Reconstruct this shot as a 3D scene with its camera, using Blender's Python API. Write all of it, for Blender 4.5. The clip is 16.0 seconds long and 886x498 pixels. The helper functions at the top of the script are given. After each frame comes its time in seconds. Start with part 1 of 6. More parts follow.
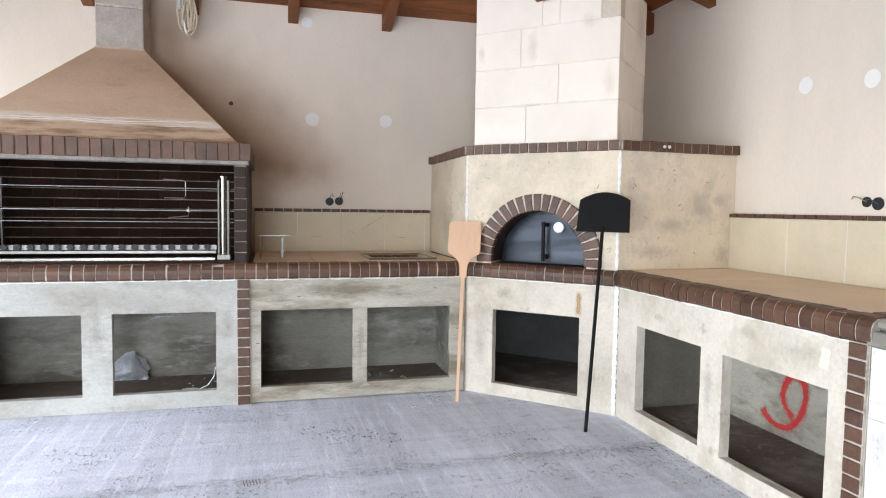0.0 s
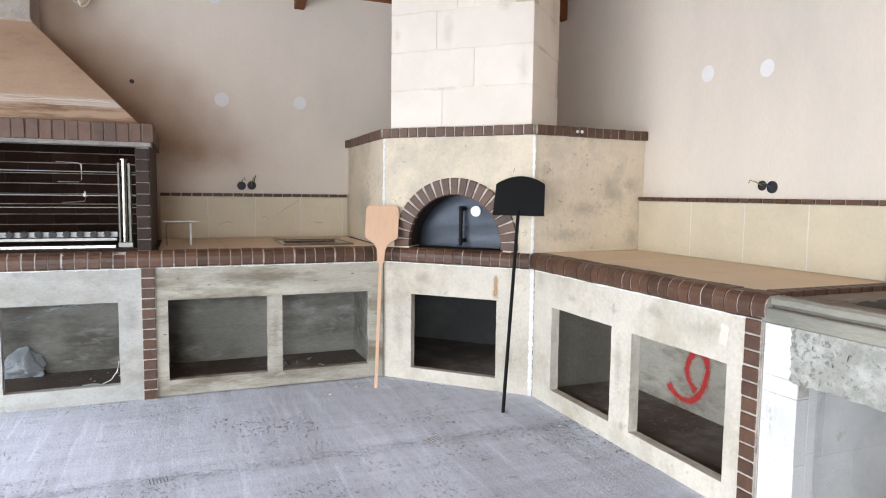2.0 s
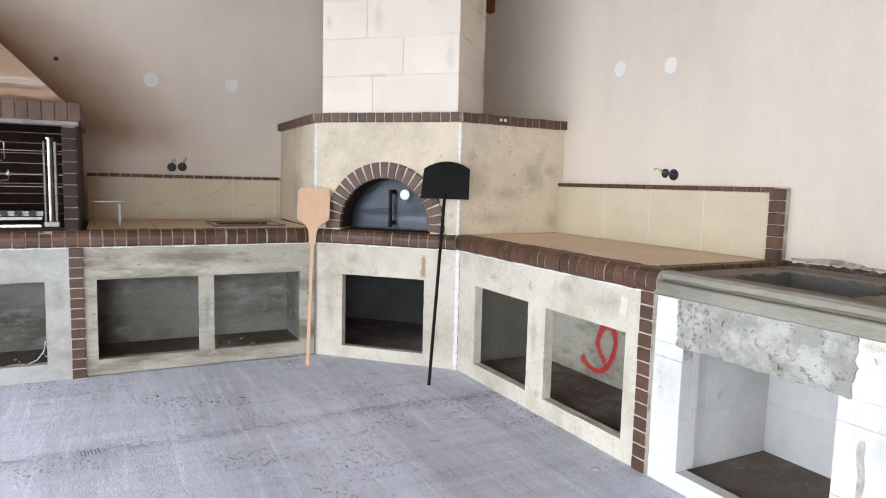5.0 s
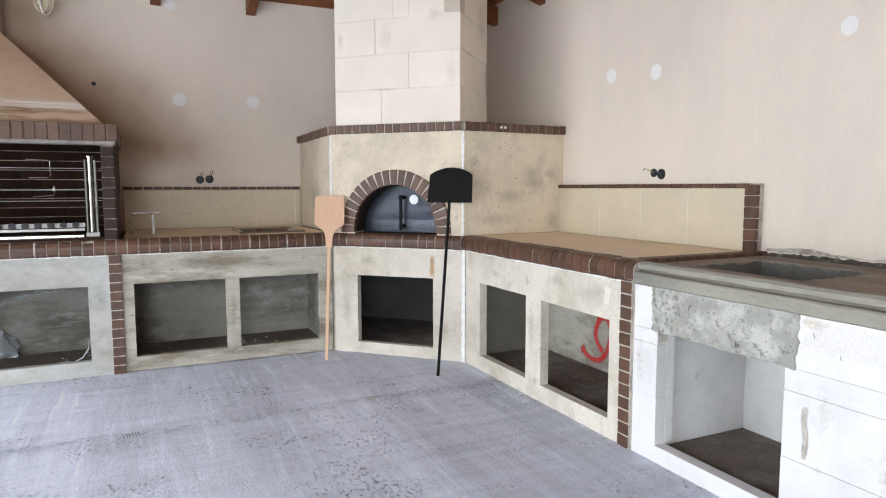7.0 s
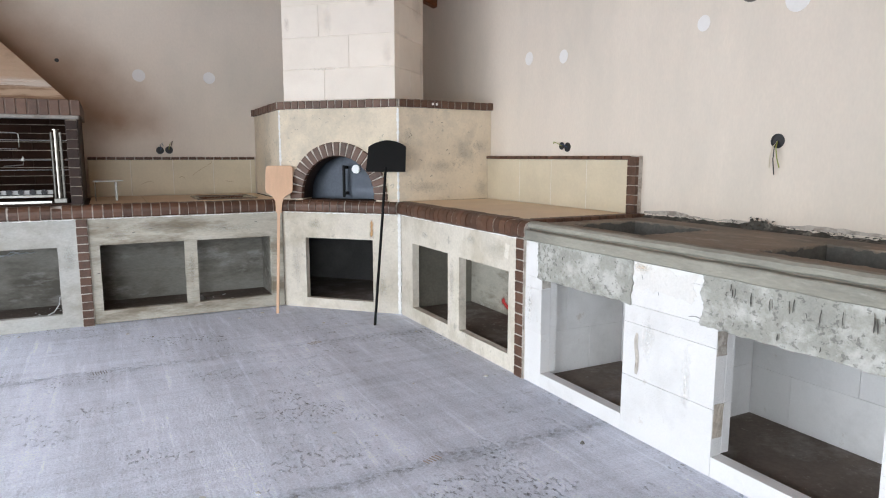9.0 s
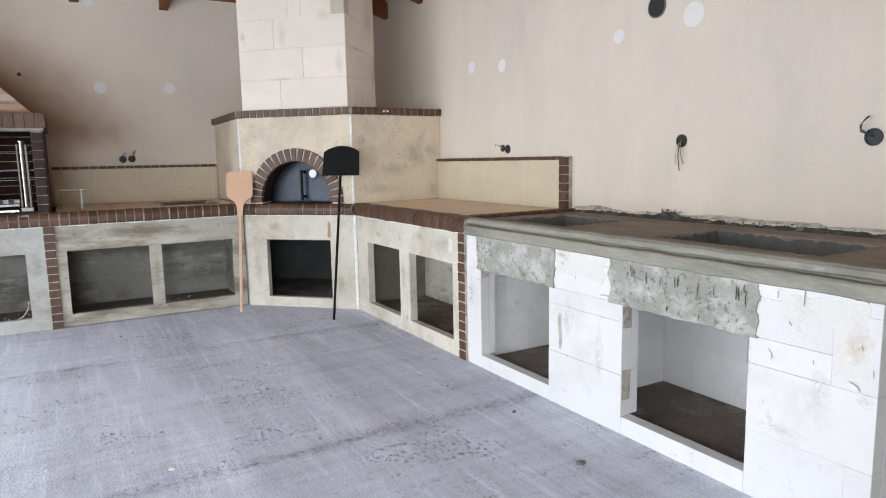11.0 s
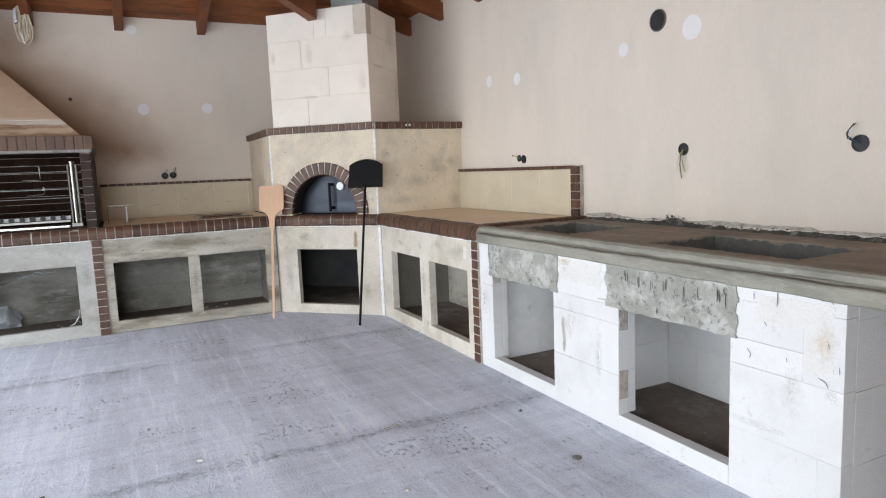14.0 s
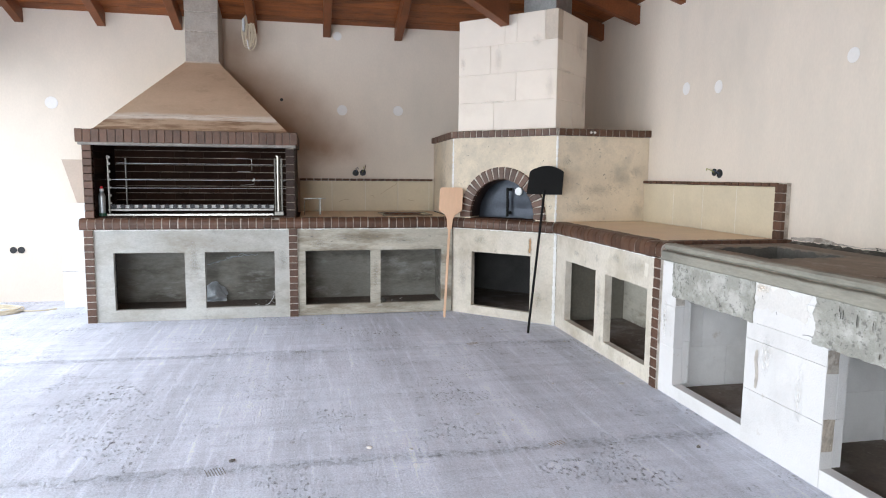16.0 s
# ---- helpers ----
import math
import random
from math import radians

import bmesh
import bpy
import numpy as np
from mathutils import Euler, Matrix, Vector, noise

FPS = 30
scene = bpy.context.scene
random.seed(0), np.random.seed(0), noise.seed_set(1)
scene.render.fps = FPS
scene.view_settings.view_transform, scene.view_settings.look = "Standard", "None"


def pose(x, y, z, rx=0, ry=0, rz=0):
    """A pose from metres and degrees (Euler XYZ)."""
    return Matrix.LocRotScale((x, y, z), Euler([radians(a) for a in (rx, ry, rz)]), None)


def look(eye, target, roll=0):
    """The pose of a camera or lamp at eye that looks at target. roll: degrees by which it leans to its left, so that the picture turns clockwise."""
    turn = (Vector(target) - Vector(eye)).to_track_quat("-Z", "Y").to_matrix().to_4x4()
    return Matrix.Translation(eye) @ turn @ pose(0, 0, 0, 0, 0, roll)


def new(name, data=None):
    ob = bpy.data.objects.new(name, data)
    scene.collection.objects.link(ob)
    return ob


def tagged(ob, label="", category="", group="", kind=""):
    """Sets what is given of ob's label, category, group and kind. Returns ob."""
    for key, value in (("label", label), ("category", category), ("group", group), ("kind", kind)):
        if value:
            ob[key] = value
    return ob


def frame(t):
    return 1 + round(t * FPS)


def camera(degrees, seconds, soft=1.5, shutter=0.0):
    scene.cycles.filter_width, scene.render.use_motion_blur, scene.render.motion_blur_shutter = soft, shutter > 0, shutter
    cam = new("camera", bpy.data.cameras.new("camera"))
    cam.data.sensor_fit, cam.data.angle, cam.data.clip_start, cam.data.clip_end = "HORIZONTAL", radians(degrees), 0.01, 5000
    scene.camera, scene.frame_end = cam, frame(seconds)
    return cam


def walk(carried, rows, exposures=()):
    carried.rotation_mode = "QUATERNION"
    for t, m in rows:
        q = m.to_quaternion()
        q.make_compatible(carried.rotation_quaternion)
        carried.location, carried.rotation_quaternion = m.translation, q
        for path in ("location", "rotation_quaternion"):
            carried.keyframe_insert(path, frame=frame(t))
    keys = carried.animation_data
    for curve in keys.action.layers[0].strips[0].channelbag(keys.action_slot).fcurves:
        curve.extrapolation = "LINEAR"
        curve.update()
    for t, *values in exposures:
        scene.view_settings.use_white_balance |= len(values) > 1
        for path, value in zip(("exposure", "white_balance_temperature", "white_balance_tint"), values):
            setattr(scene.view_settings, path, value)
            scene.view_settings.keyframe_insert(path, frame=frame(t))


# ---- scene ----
cam = camera(68.6, 16.0, soft=1.1)
PATH = [
    (0, (0.097, 0.146, 1.289), (0.617, 2.074, 1.164), 0.8),
    (0.5, (0.112, 0.158, 1.288), (0.732, 2.055, 1.169), 0.2),
    (1, (0.124, 0.16, 1.286), (0.833, 2.025, 1.15), 0.6),
    (1.5, (0.129, 0.165, 1.285), (0.875, 2.014, 1.129), 0.6),
    (2, (0.137, 0.171, 1.284), (0.883, 2.019, 1.116), 0.7),
    (2.5, (0.131, 0.165, 1.274), (0.923, 1.994, 1.106), 1.0),
    (3, (0.112, 0.139, 1.279), (0.939, 1.952, 1.11), 1.1),
    (3.5, (0.123, 0.106, 1.273), (0.994, 1.897, 1.096), 1.3),
    (4, (0.115, 0.088, 1.264), (1.044, 1.848, 1.063), 1.3),
    (6.5, (0.107, -0.284, 1.268), (0.977, 1.505, 1.064), 0.6),
    (7, (0.104, -0.375, 1.263), (0.947, 1.429, 1.074), -0.1),
    (7.5, (0.127, -0.587, 1.244), (0.955, 1.219, 1.014), 1.4),
    (8, (0.127, -0.766, 1.266), (1.018, 1.002, 0.979), 0.9),
    (10.5, (0.105, -1.305, 1.278), (1.031, 0.448, 1.016), -1.1),
    (11, (0.077, -1.399, 1.276), (1.069, 0.316, 1.002), -1.1),
    (11.5, (0.089, -1.47, 1.287), (1.047, 0.268, 1.04), -1.1),
    (12, (0.132, -1.554, 1.279), (1.106, 0.171, 1.003), -1.1),
    (12.5, (0.146, -1.612, 1.278), (1.133, 0.103, 0.985), -0.6),
    (13, (0.161, -1.65, 1.284), (1.13, 0.075, 0.992), -2.0),
    (13.5, (0.148, -1.659, 1.296), (1.07, 0.095, 1.026), -3.0),
    (14, (0.139, -1.659, 1.301), (1.019, 0.12, 1.053), -2.3),
    (14.5, (0.121, -1.654, 1.31), (0.888, 0.178, 1.067), -1.2),
    (15, (0.11, -1.626, 1.292), (0.742, 0.254, 1.037), -0.5),
    (15.5, (0.112, -1.61, 1.302), (0.625, 0.309, 1.07), -0.1),
    (16, (0.112, -1.587, 1.306), (0.507, 0.361, 1.083), 0.5),
]
EXPOSURES = [(0.0, 0.27), (4.0, 0.17), (7.0, 0.03), (10.5, -0.09), (12.5, -0.13), (14.5, -0.13), (16.0, -0.06)]
walk(cam, [(t, look(eye, target, roll)) for t, eye, target, roll in PATH], EXPOSURES)

# ---- light: bright overcast sky through the open west side and a gap to the south ----
world = bpy.data.worlds.new("sky")
scene.world = world
world.use_nodes = True
wn = world.node_tree.nodes
sky = wn.new("ShaderNodeTexSky")
sky.sky_type = "NISHITA"
sky.sun_disc = False
sky.sun_elevation = radians(48)
sky.sun_rotation = radians(250)
world.node_tree.links.new(sky.outputs[0], wn["Background"].inputs[0])
wn["Background"].inputs[1].default_value = 0.15

sun_data = bpy.data.lights.new("sun", "SUN")
sun_data.energy, sun_data.angle, sun_data.color = 3.0, radians(0.5), (1.0, 0.95, 0.88)
sun = new("sun", sun_data)
sun.matrix_world = look((-6, 3, 12), (-9, -1, 0))


def opening_lamp(name, eye, target, wide, high, watts, colour, spread):
    """An area lamp that fills an opening and stands for the sky seen through it."""
    data = bpy.data.lights.new(name, "AREA")
    data.shape, data.size, data.size_y, data.energy, data.color = "RECTANGLE", wide, high, watts, colour
    data.spread = radians(spread)
    ob = new(name, data)
    ob.matrix_world = look(eye, target)
    return ob


opening_lamp("west_opening_light", (-3.62, 0.9, 1.35), (-0.4, 0.9, 0.0), 8.9, 2.4, 280, (0.86, 0.925, 1.0), 150)
opening_lamp("south_opening_light", (-1.85, -4.62, 1.35), (-1.55, 0, 0.2), 2.4, 2.4, 112, (0.86, 0.93, 1.0), 118)


# ---- materials ----
def material(name, colour, rough=0.8, metal=0.0, scale=6.0, vary=0.25, stain=0.0, stain_colour=(0.2, 0.17, 0.13), stain_scale=1.4,
             bump=0.15, grain=60.0, per_object=0.0, island=0.0, stretch=(1, 1, 1), spec=0.4, stain_range=(0.5, 0.68), speck=0.0, speck_colour=(0.2, 0.18, 0.15), speck_scale=22.0, speck_range=(0.555, 0.63)):
    """A matt or glossy surface with cloudy variation, fine grain, stains and relief, in metres of the world."""
    m = bpy.data.materials.new(name)
    m.use_nodes = True
    t = m.node_tree
    n, l = t.nodes, t.links
    b = n["Principled BSDF"]
    b.inputs["Roughness"].default_value, b.inputs["Metallic"].default_value = rough, metal
    b.inputs["Specular IOR Level"].default_value = spec
    geo = n.new("ShaderNodeNewGeometry")
    mp = n.new("ShaderNodeMapping")
    mp.inputs["Scale"].default_value = stretch
    l.new(geo.outputs["Position"], mp.inputs["Vector"])

    def noise_node(sc, detail, rgh=0.6):
        q = n.new("ShaderNodeTexNoise")
        q.inputs["Scale"].default_value, q.inputs["Detail"].default_value, q.inputs["Roughness"].default_value = sc, detail, rgh
        l.new(mp.outputs[0], q.inputs["Vector"])
        return q.outputs["Fac"]

    def math_node(op, a, c):
        q = n.new("ShaderNodeMath")
        q.operation = op
        for i, v in enumerate((a, c)):
            if isinstance(v, (int, float)):
                q.inputs[i].default_value = v
            else:
                l.new(v, q.inputs[i])
        return q.outputs[0]

    cloud, fine = noise_node(scale, 5), noise_node(grain, 3)
    value = math_node("ADD", math_node("MULTIPLY", math_node("SUBTRACT", cloud, 0.5), vary * 3.2), 1.0)
    value = math_node("ADD", value, math_node("MULTIPLY", math_node("SUBTRACT", fine, 0.5), vary * 2.2))
    if per_object:
        info = n.new("ShaderNodeObjectInfo")
        value = math_node("ADD", value, math_node("MULTIPLY", math_node("SUBTRACT", info.outputs["Random"], 0.5), per_object))
    if island:
        value = math_node("ADD", value, math_node("MULTIPLY", math_node("SUBTRACT", geo.outputs["Random Per Island"], 0.5), island))
    hsv = n.new("ShaderNodeHueSaturation")
    hsv.inputs["Color"].default_value = (*colour, 1)
    l.new(value, hsv.inputs["Value"])
    out = hsv.outputs[0]
    if stain:
        ramp = n.new("ShaderNodeMapRange")
        ramp.inputs["From Min"].default_value, ramp.inputs["From Max"].default_value = stain_range
        ramp.inputs["To Max"].default_value = stain
        l.new(noise_node(stain_scale, 7, 0.68), ramp.inputs["Value"])
        mix = n.new("ShaderNodeMix")
        mix.data_type = "RGBA"
        l.new(ramp.outputs[0], mix.inputs["Factor"])
        l.new(out, mix.inputs["A"])
        mix.inputs["B"].default_value = (*stain_colour, 1)
        out = mix.outputs["Result"]
    if speck:
        ramp = n.new("ShaderNodeMapRange")
        ramp.inputs["From Min"].default_value, ramp.inputs["From Max"].default_value = speck_range
        ramp.inputs["To Max"].default_value = speck
        l.new(math_node("ADD", math_node("MULTIPLY", noise_node(speck_scale, 6, 0.7), 0.75), math_node("MULTIPLY", noise_node(1.9, 3), 0.27)), ramp.inputs["Value"])
        mix = n.new("ShaderNodeMix")
        mix.data_type = "RGBA"
        l.new(ramp.outputs[0], mix.inputs["Factor"])
        l.new(out, mix.inputs["A"])
        mix.inputs["B"].default_value = (*speck_colour, 1)
        out = mix.outputs["Result"]
    l.new(out, b.inputs["Base Color"])
    if bump:
        bp = n.new("ShaderNodeBump")
        bp.inputs["Strength"].default_value, bp.inputs["Distance"].default_value = bump, 0.01
        l.new(math_node("ADD", cloud, math_node("MULTIPLY", fine, 0.5)), bp.inputs["Height"])
        l.new(bp.outputs[0], b.inputs["Normal"])
    return m


M = dict(
    plaster=material("wall_plaster", (0.775, 0.69, 0.595), 0.9, scale=1.3, vary=0.06, stain=0.55, stain_colour=(0.62, 0.575, 0.50), stain_scale=1.1, bump=0.15, stretch=(1, 1.3, 0.6), stain_range=(0.46, 0.72)),
    patch=material("white_filler", (0.84, 0.82, 0.80), 0.8, vary=0.04, bump=0.05),
    render=material("oven_render", (0.74, 0.64, 0.495), 0.85, scale=3.0, vary=0.11, stain=0.8, stain_colour=(0.44, 0.40, 0.325), stain_scale=2.2, bump=0.35, stain_range=(0.48, 0.70), speck=0.5, speck_colour=(0.27, 0.25, 0.20), speck_scale=26, speck_range=(0.59, 0.66)),
    cement=material("cement_render", (0.67, 0.615, 0.525), 0.85, scale=2.4, vary=0.16, stain=0.8, stain_colour=(0.46, 0.405, 0.305), stain_scale=2.9, bump=0.4, speck=0.55, speck_colour=(0.30, 0.28, 0.23), speck_scale=11, speck_range=(0.58, 0.66), stain_range=(0.47, 0.68)),
    cement_dirty=material("stained_cement_render", (0.49, 0.46, 0.385), 0.85, scale=2.6, vary=0.24, stain=0.9, stain_colour=(0.21, 0.175, 0.125), stain_scale=2.3, bump=0.4, stretch=(0.55, 1, 2.4), stain_range=(0.46, 0.62), speck=0.5, speck_colour=(0.62, 0.59, 0.53), speck_scale=8, speck_range=(0.58, 0.66)),
    cement_grey=material("grey_cement_render", (0.50, 0.495, 0.46), 0.85, scale=2.2, vary=0.2, stain=0.8, stain_colour=(0.31, 0.285, 0.235), stain_scale=2.6, bump=0.3, stretch=(0.8, 1, 1.4), stain_range=(0.46, 0.68), speck=0.35, speck_colour=(0.22, 0.20, 0.17), speck_scale=14, speck_range=(0.58, 0.66)),
    # Inside cements: cupboard shade is darkened into these base colours.
    inner_tan=material("tan_cement_inside", (0.20, 0.185, 0.15), 0.9, scale=3.0, vary=0.25, stain=0.6, stain_colour=(0.16, 0.14, 0.11), stain_scale=2.4, bump=0.3),
    inner=material("rough_cement_painted_shade", (0.075, 0.072, 0.07), 0.9, scale=2.5, vary=0.2, stain=0.6, stain_colour=(0.12, 0.12, 0.11), stain_scale=2.0, bump=0.3),
    inner_pale=material("pale_cement_less_shaded", (0.30, 0.285, 0.25), 0.9, scale=3.0, vary=0.22, stain=0.85, stain_colour=(0.125, 0.11, 0.09), stain_scale=1.9, bump=0.4, stretch=(0.6, 1, 1.6), stain_range=(0.46, 0.62), speck=0.45, speck_colour=(0.52, 0.51, 0.48), speck_scale=6, speck_range=(0.56, 0.66)),
    raw=material("raw_concrete", (0.34, 0.335, 0.295), 0.9, scale=7, vary=0.16, stain=0.75, stain_colour=(0.60, 0.59, 0.55), stain_scale=5, bump=0.7, grain=110, stretch=(1, 1, 1.2), stain_range=(0.47, 0.60), speck=0.65, speck_colour=(0.13, 0.13, 0.115), speck_scale=34, speck_range=(0.565, 0.60)),
    slab=material("slab_concrete", (0.26, 0.215, 0.17), 0.82, scale=3.5, vary=0.2, stain=0.75, stain_colour=(0.15, 0.135, 0.115), stain_scale=2.6, bump=0.45, stretch=(1.4, 0.7, 1), speck=0.6, speck_colour=(0.42, 0.385, 0.34), speck_scale=9, speck_range=(0.57, 0.66)),
    # Recess colour is darkened to stand for the shade down in the holes.
    recess=material("shade_dark_cast_concrete", (0.13, 0.125, 0.11), 0.9, scale=9, vary=0.3, bump=0.5),
    # Brown dust, with the cupboards' shade darkened into its colour.
    dusty=material("shaded_dusty_cupboard_floor", (0.165, 0.13, 0.105), 0.95, scale=4, vary=0.25, stain=0.85, stain_colour=(0.31, 0.285, 0.26), stain_scale=3, bump=0.3, speck=0.5, speck_colour=(0.38, 0.35, 0.32), speck_scale=30, speck_range=(0.60, 0.66)),
    slab_edge=material("slab_edge_concrete", (0.31, 0.295, 0.245), 0.88, scale=5, vary=0.2, stain=0.85, stain_colour=(0.20, 0.195, 0.165), stain_scale=4.5, bump=0.5, stretch=(1, 0.5, 2.2), stain_range=(0.48, 0.66), speck=0.45, speck_colour=(0.46, 0.45, 0.40), speck_scale=14, speck_range=(0.58, 0.66)),
    block=material("aerated_block", (0.765, 0.75, 0.735), 0.92, scale=4, vary=0.04, stain=0.4, stain_colour=(0.56, 0.545, 0.52), stain_scale=3.5, bump=0.45, grain=120, per_object=0.06, speck=0.6, speck_colour=(0.47, 0.40, 0.32), speck_scale=10, speck_range=(0.60, 0.68)),
    chimney_block=material("cream_aerated_block", (0.87, 0.79, 0.695), 0.92, scale=4, vary=0.05, stain=0.2, stain_colour=(0.70, 0.60, 0.50), stain_scale=3.5, bump=0.2, grain=120, per_object=0.05),
    brick=material("brown_clinker", (0.098, 0.046, 0.026), 0.5, scale=14, vary=0.3, stain=0.4, stain_colour=(0.165, 0.098, 0.064), stain_scale=16, bump=0.25, per_object=0.55, spec=0.5),
    fire=material("sooty_brick", (0.022, 0.011, 0.0075), 0.9, scale=6, vary=0.35, bump=0.2, per_object=0.6, spec=0.08),
    half_sooty=material("smoked_brick", (0.032, 0.017, 0.012), 0.7, scale=10, vary=0.3, bump=0.2, per_object=0.4),
    fire_mortar=material("sooty_mortar", (0.035, 0.022, 0.017), 0.95, scale=4, vary=0.5, bump=0.2, spec=0.1),
    lintel_mortar=material("smoked_mortar", (0.16, 0.12, 0.10), 0.95, scale=20, vary=0.3, bump=0.3),
    mortar=material("pale_mortar", (0.52, 0.475, 0.42), 0.95, scale=20, vary=0.3, bump=0.3, stain=0.7, stain_colour=(0.22, 0.18, 0.15), stain_scale=11, stain_range=(0.48, 0.62)),
    pale_grout=material("pale_grout", (0.74, 0.69, 0.60), 0.95, vary=0.06, bump=0.1),
    tile=material("beige_stone_tile", (0.66, 0.58, 0.43), 0.55, scale=4, vary=0.07, stain=0.25, stain_colour=(0.50, 0.44, 0.33), stain_scale=3, bump=0.03, per_object=0.05),
    counter_tile=material("tan_worktop_tile", (0.84, 0.665, 0.47), 0.5, scale=3, vary=0.08, stain=0.3, stain_colour=(0.74, 0.63, 0.48), stain_scale=2, bump=0.04, per_object=0.05),
    hood=material("smoked_hood_plaster", (0.64, 0.485, 0.345), 0.9, scale=1.8, vary=0.08, stain=0.6, stain_colour=(0.51, 0.365, 0.245), stain_scale=1.9, bump=0.35, stretch=(0.8, 1, 1.5), stain_range=(0.44, 0.68), speck=0.35, speck_colour=(0.36, 0.25, 0.165), speck_scale=7, speck_range=(0.56, 0.66)),
    hood_band=material("white_plaster_smear", (0.68, 0.60, 0.52), 0.9, scale=9, vary=0.12, stain=0.6, stain_colour=(0.46, 0.34, 0.25), stain_scale=7, bump=0.3),
    ledge=material("rough_lintel_concrete", (0.26, 0.24, 0.215), 0.9, scale=12, vary=0.3, bump=0.4),
    tan_jamb=material("brown_mortar_on_block", (0.46, 0.40, 0.33), 0.95, scale=16, vary=0.35, bump=0.4),
    dark_stain=material("dark_damp_stain", (0.31, 0.285, 0.235), 0.95, scale=12, vary=0.2, bump=0.3),
    grey_stain=material("grey_damp_stain", (0.58, 0.565, 0.54), 0.95, scale=12, vary=0.1, bump=0.3),
    tan_stain=material("tan_mortar_stain", (0.56, 0.45, 0.33), 0.95, scale=12, vary=0.2, bump=0.4),
    grey_smear=material("thin_grey_mortar_smear", (0.66, 0.565, 0.47), 0.9, scale=9, vary=0.15, bump=0.2),
    grey_block=material("grey_smeared_block", (0.62, 0.54, 0.45), 0.9, scale=8, vary=0.15, bump=0.2),
    cream_block=material("flaked_cream_block", (0.75, 0.725, 0.69), 0.95, scale=9, vary=0.10, bump=0.4, grain=90, stain=0.5, stain_colour=(0.66, 0.62, 0.565), stain_scale=9),
    flue=material("grey_flue_block", (0.41, 0.365, 0.32), 0.9, scale=7, vary=0.25, stain=0.4, stain_colour=(0.50, 0.48, 0.45), stain_scale=5, bump=0.4),
    wood=material("stained_pine", (0.25, 0.076, 0.020), 0.5, scale=5, vary=0.35, bump=0.15, island=0.5, stretch=(0.6, 3.0, 1), stain=0.75, stain_colour=(0.085, 0.026, 0.009), stain_scale=3.0, stain_range=(0.46, 0.64)),
    rafter=material("stained_rafter", (0.175, 0.055, 0.018), 0.5, scale=5, vary=0.3, bump=0.15),
    peel_wood=material("pale_plywood", (0.66, 0.42, 0.27), 0.55, scale=6, vary=0.08, bump=0.05, stretch=(6, 6, 1)),
    black=material("black_sheet_metal", (0.007, 0.007, 0.007), 0.6, 0.0, vary=0.2, bump=0.03, spec=0.15),
    door=material("blued_steel_door", (0.085, 0.095, 0.115), 0.38, 0.75, scale=5, vary=0.2, bump=0.03),
    steel=material("stainless_steel", (0.36, 0.35, 0.325), 0.25, 1.0, vary=0.1, bump=0.02),
    dull_steel=material("dull_steel", (0.24, 0.23, 0.21), 0.4, 1.0, scale=20, vary=0.25, bump=0.05),
    dark_steel=material("dark_steel", (0.10, 0.095, 0.085), 0.35, 1.0, scale=14, vary=0.4, bump=0.05),
    chrome=material("polished_chrome", (0.36, 0.345, 0.31), 0.12, 1.0, vary=0.08, bump=0.01),
    zinc=material("galvanised_sheet", (0.42, 0.44, 0.44), 0.42, 0.7, scale=12, vary=0.25, bump=0.05),
    white=material("white_sheet", (0.82, 0.82, 0.82), 0.6, vary=0.03, bump=0.03),
    dial=material("white_dial", (0.85, 0.85, 0.83), 0.4, vary=0.02, bump=0.0),
    cream=material("cream_cable", (0.68, 0.60, 0.46), 0.6, vary=0.1, bump=0.0),
    dark=material("dark_plastic", (0.025, 0.025, 0.027), 0.5, vary=0.2, bump=0.05),
    blue_wire=material("blue_wire", (0.05, 0.09, 0.16), 0.5, vary=0.1, bump=0.0),
    green_wire=material("yellow_green_wire", (0.30, 0.33, 0.07), 0.5, vary=0.1, bump=0.0),
    red=material("red_spray_paint", (0.62, 0.03, 0.035), 0.6, scale=14, vary=0.15, bump=0.05),
    spray=material("sprayed_red_paint", (0.66, 0.035, 0.035), 0.6, scale=14, vary=0.2, bump=0.05),
    rust=material("rust_run", (0.44, 0.25, 0.10), 0.85, scale=14, vary=0.25, bump=0.05),
    green=material("green_plastic", (0.02, 0.09, 0.05), 0.4, vary=0.1, bump=0.0),
    cardboard=material("brown_hardboard", (0.52, 0.42, 0.34), 0.8, vary=0.1, bump=0.05),
    film=material("crumpled_plastic_film", (0.60, 0.64, 0.68), 0.25, vary=0.15, bump=0.6, scale=14, spec=0.6),
    crust=material("dark_mortar_crust", (0.075, 0.07, 0.06), 0.95, scale=18, vary=0.5, bump=0.8, stain=0.8, stain_colour=(0.30, 0.28, 0.24), stain_scale=14, stain_range=(0.52, 0.62)),
    efflorescence=material("white_lime_line", (0.85, 0.84, 0.81), 0.95, scale=20, vary=0.1, bump=0.4, stain=0.35, stain_colour=(0.52, 0.50, 0.45), stain_scale=14),
    firebox_joint=material("pale_smoked_joint", (0.30, 0.255, 0.21), 0.95, scale=6, vary=0.5, bump=0.3, stain=0.8, stain_colour=(0.07, 0.05, 0.04), stain_scale=3.5, stain_range=(0.46, 0.62)),
    tile_vein=material("brown_tile_scratch", (0.47, 0.37, 0.235), 0.6, scale=20, vary=0.2, bump=0.05),
    debris=material("plaster_crumbs", (0.62, 0.60, 0.57), 0.95, vary=0.2, bump=0.3),
    dirt=material("dark_grit", (0.17, 0.165, 0.155), 0.95, vary=0.3, bump=0.5),
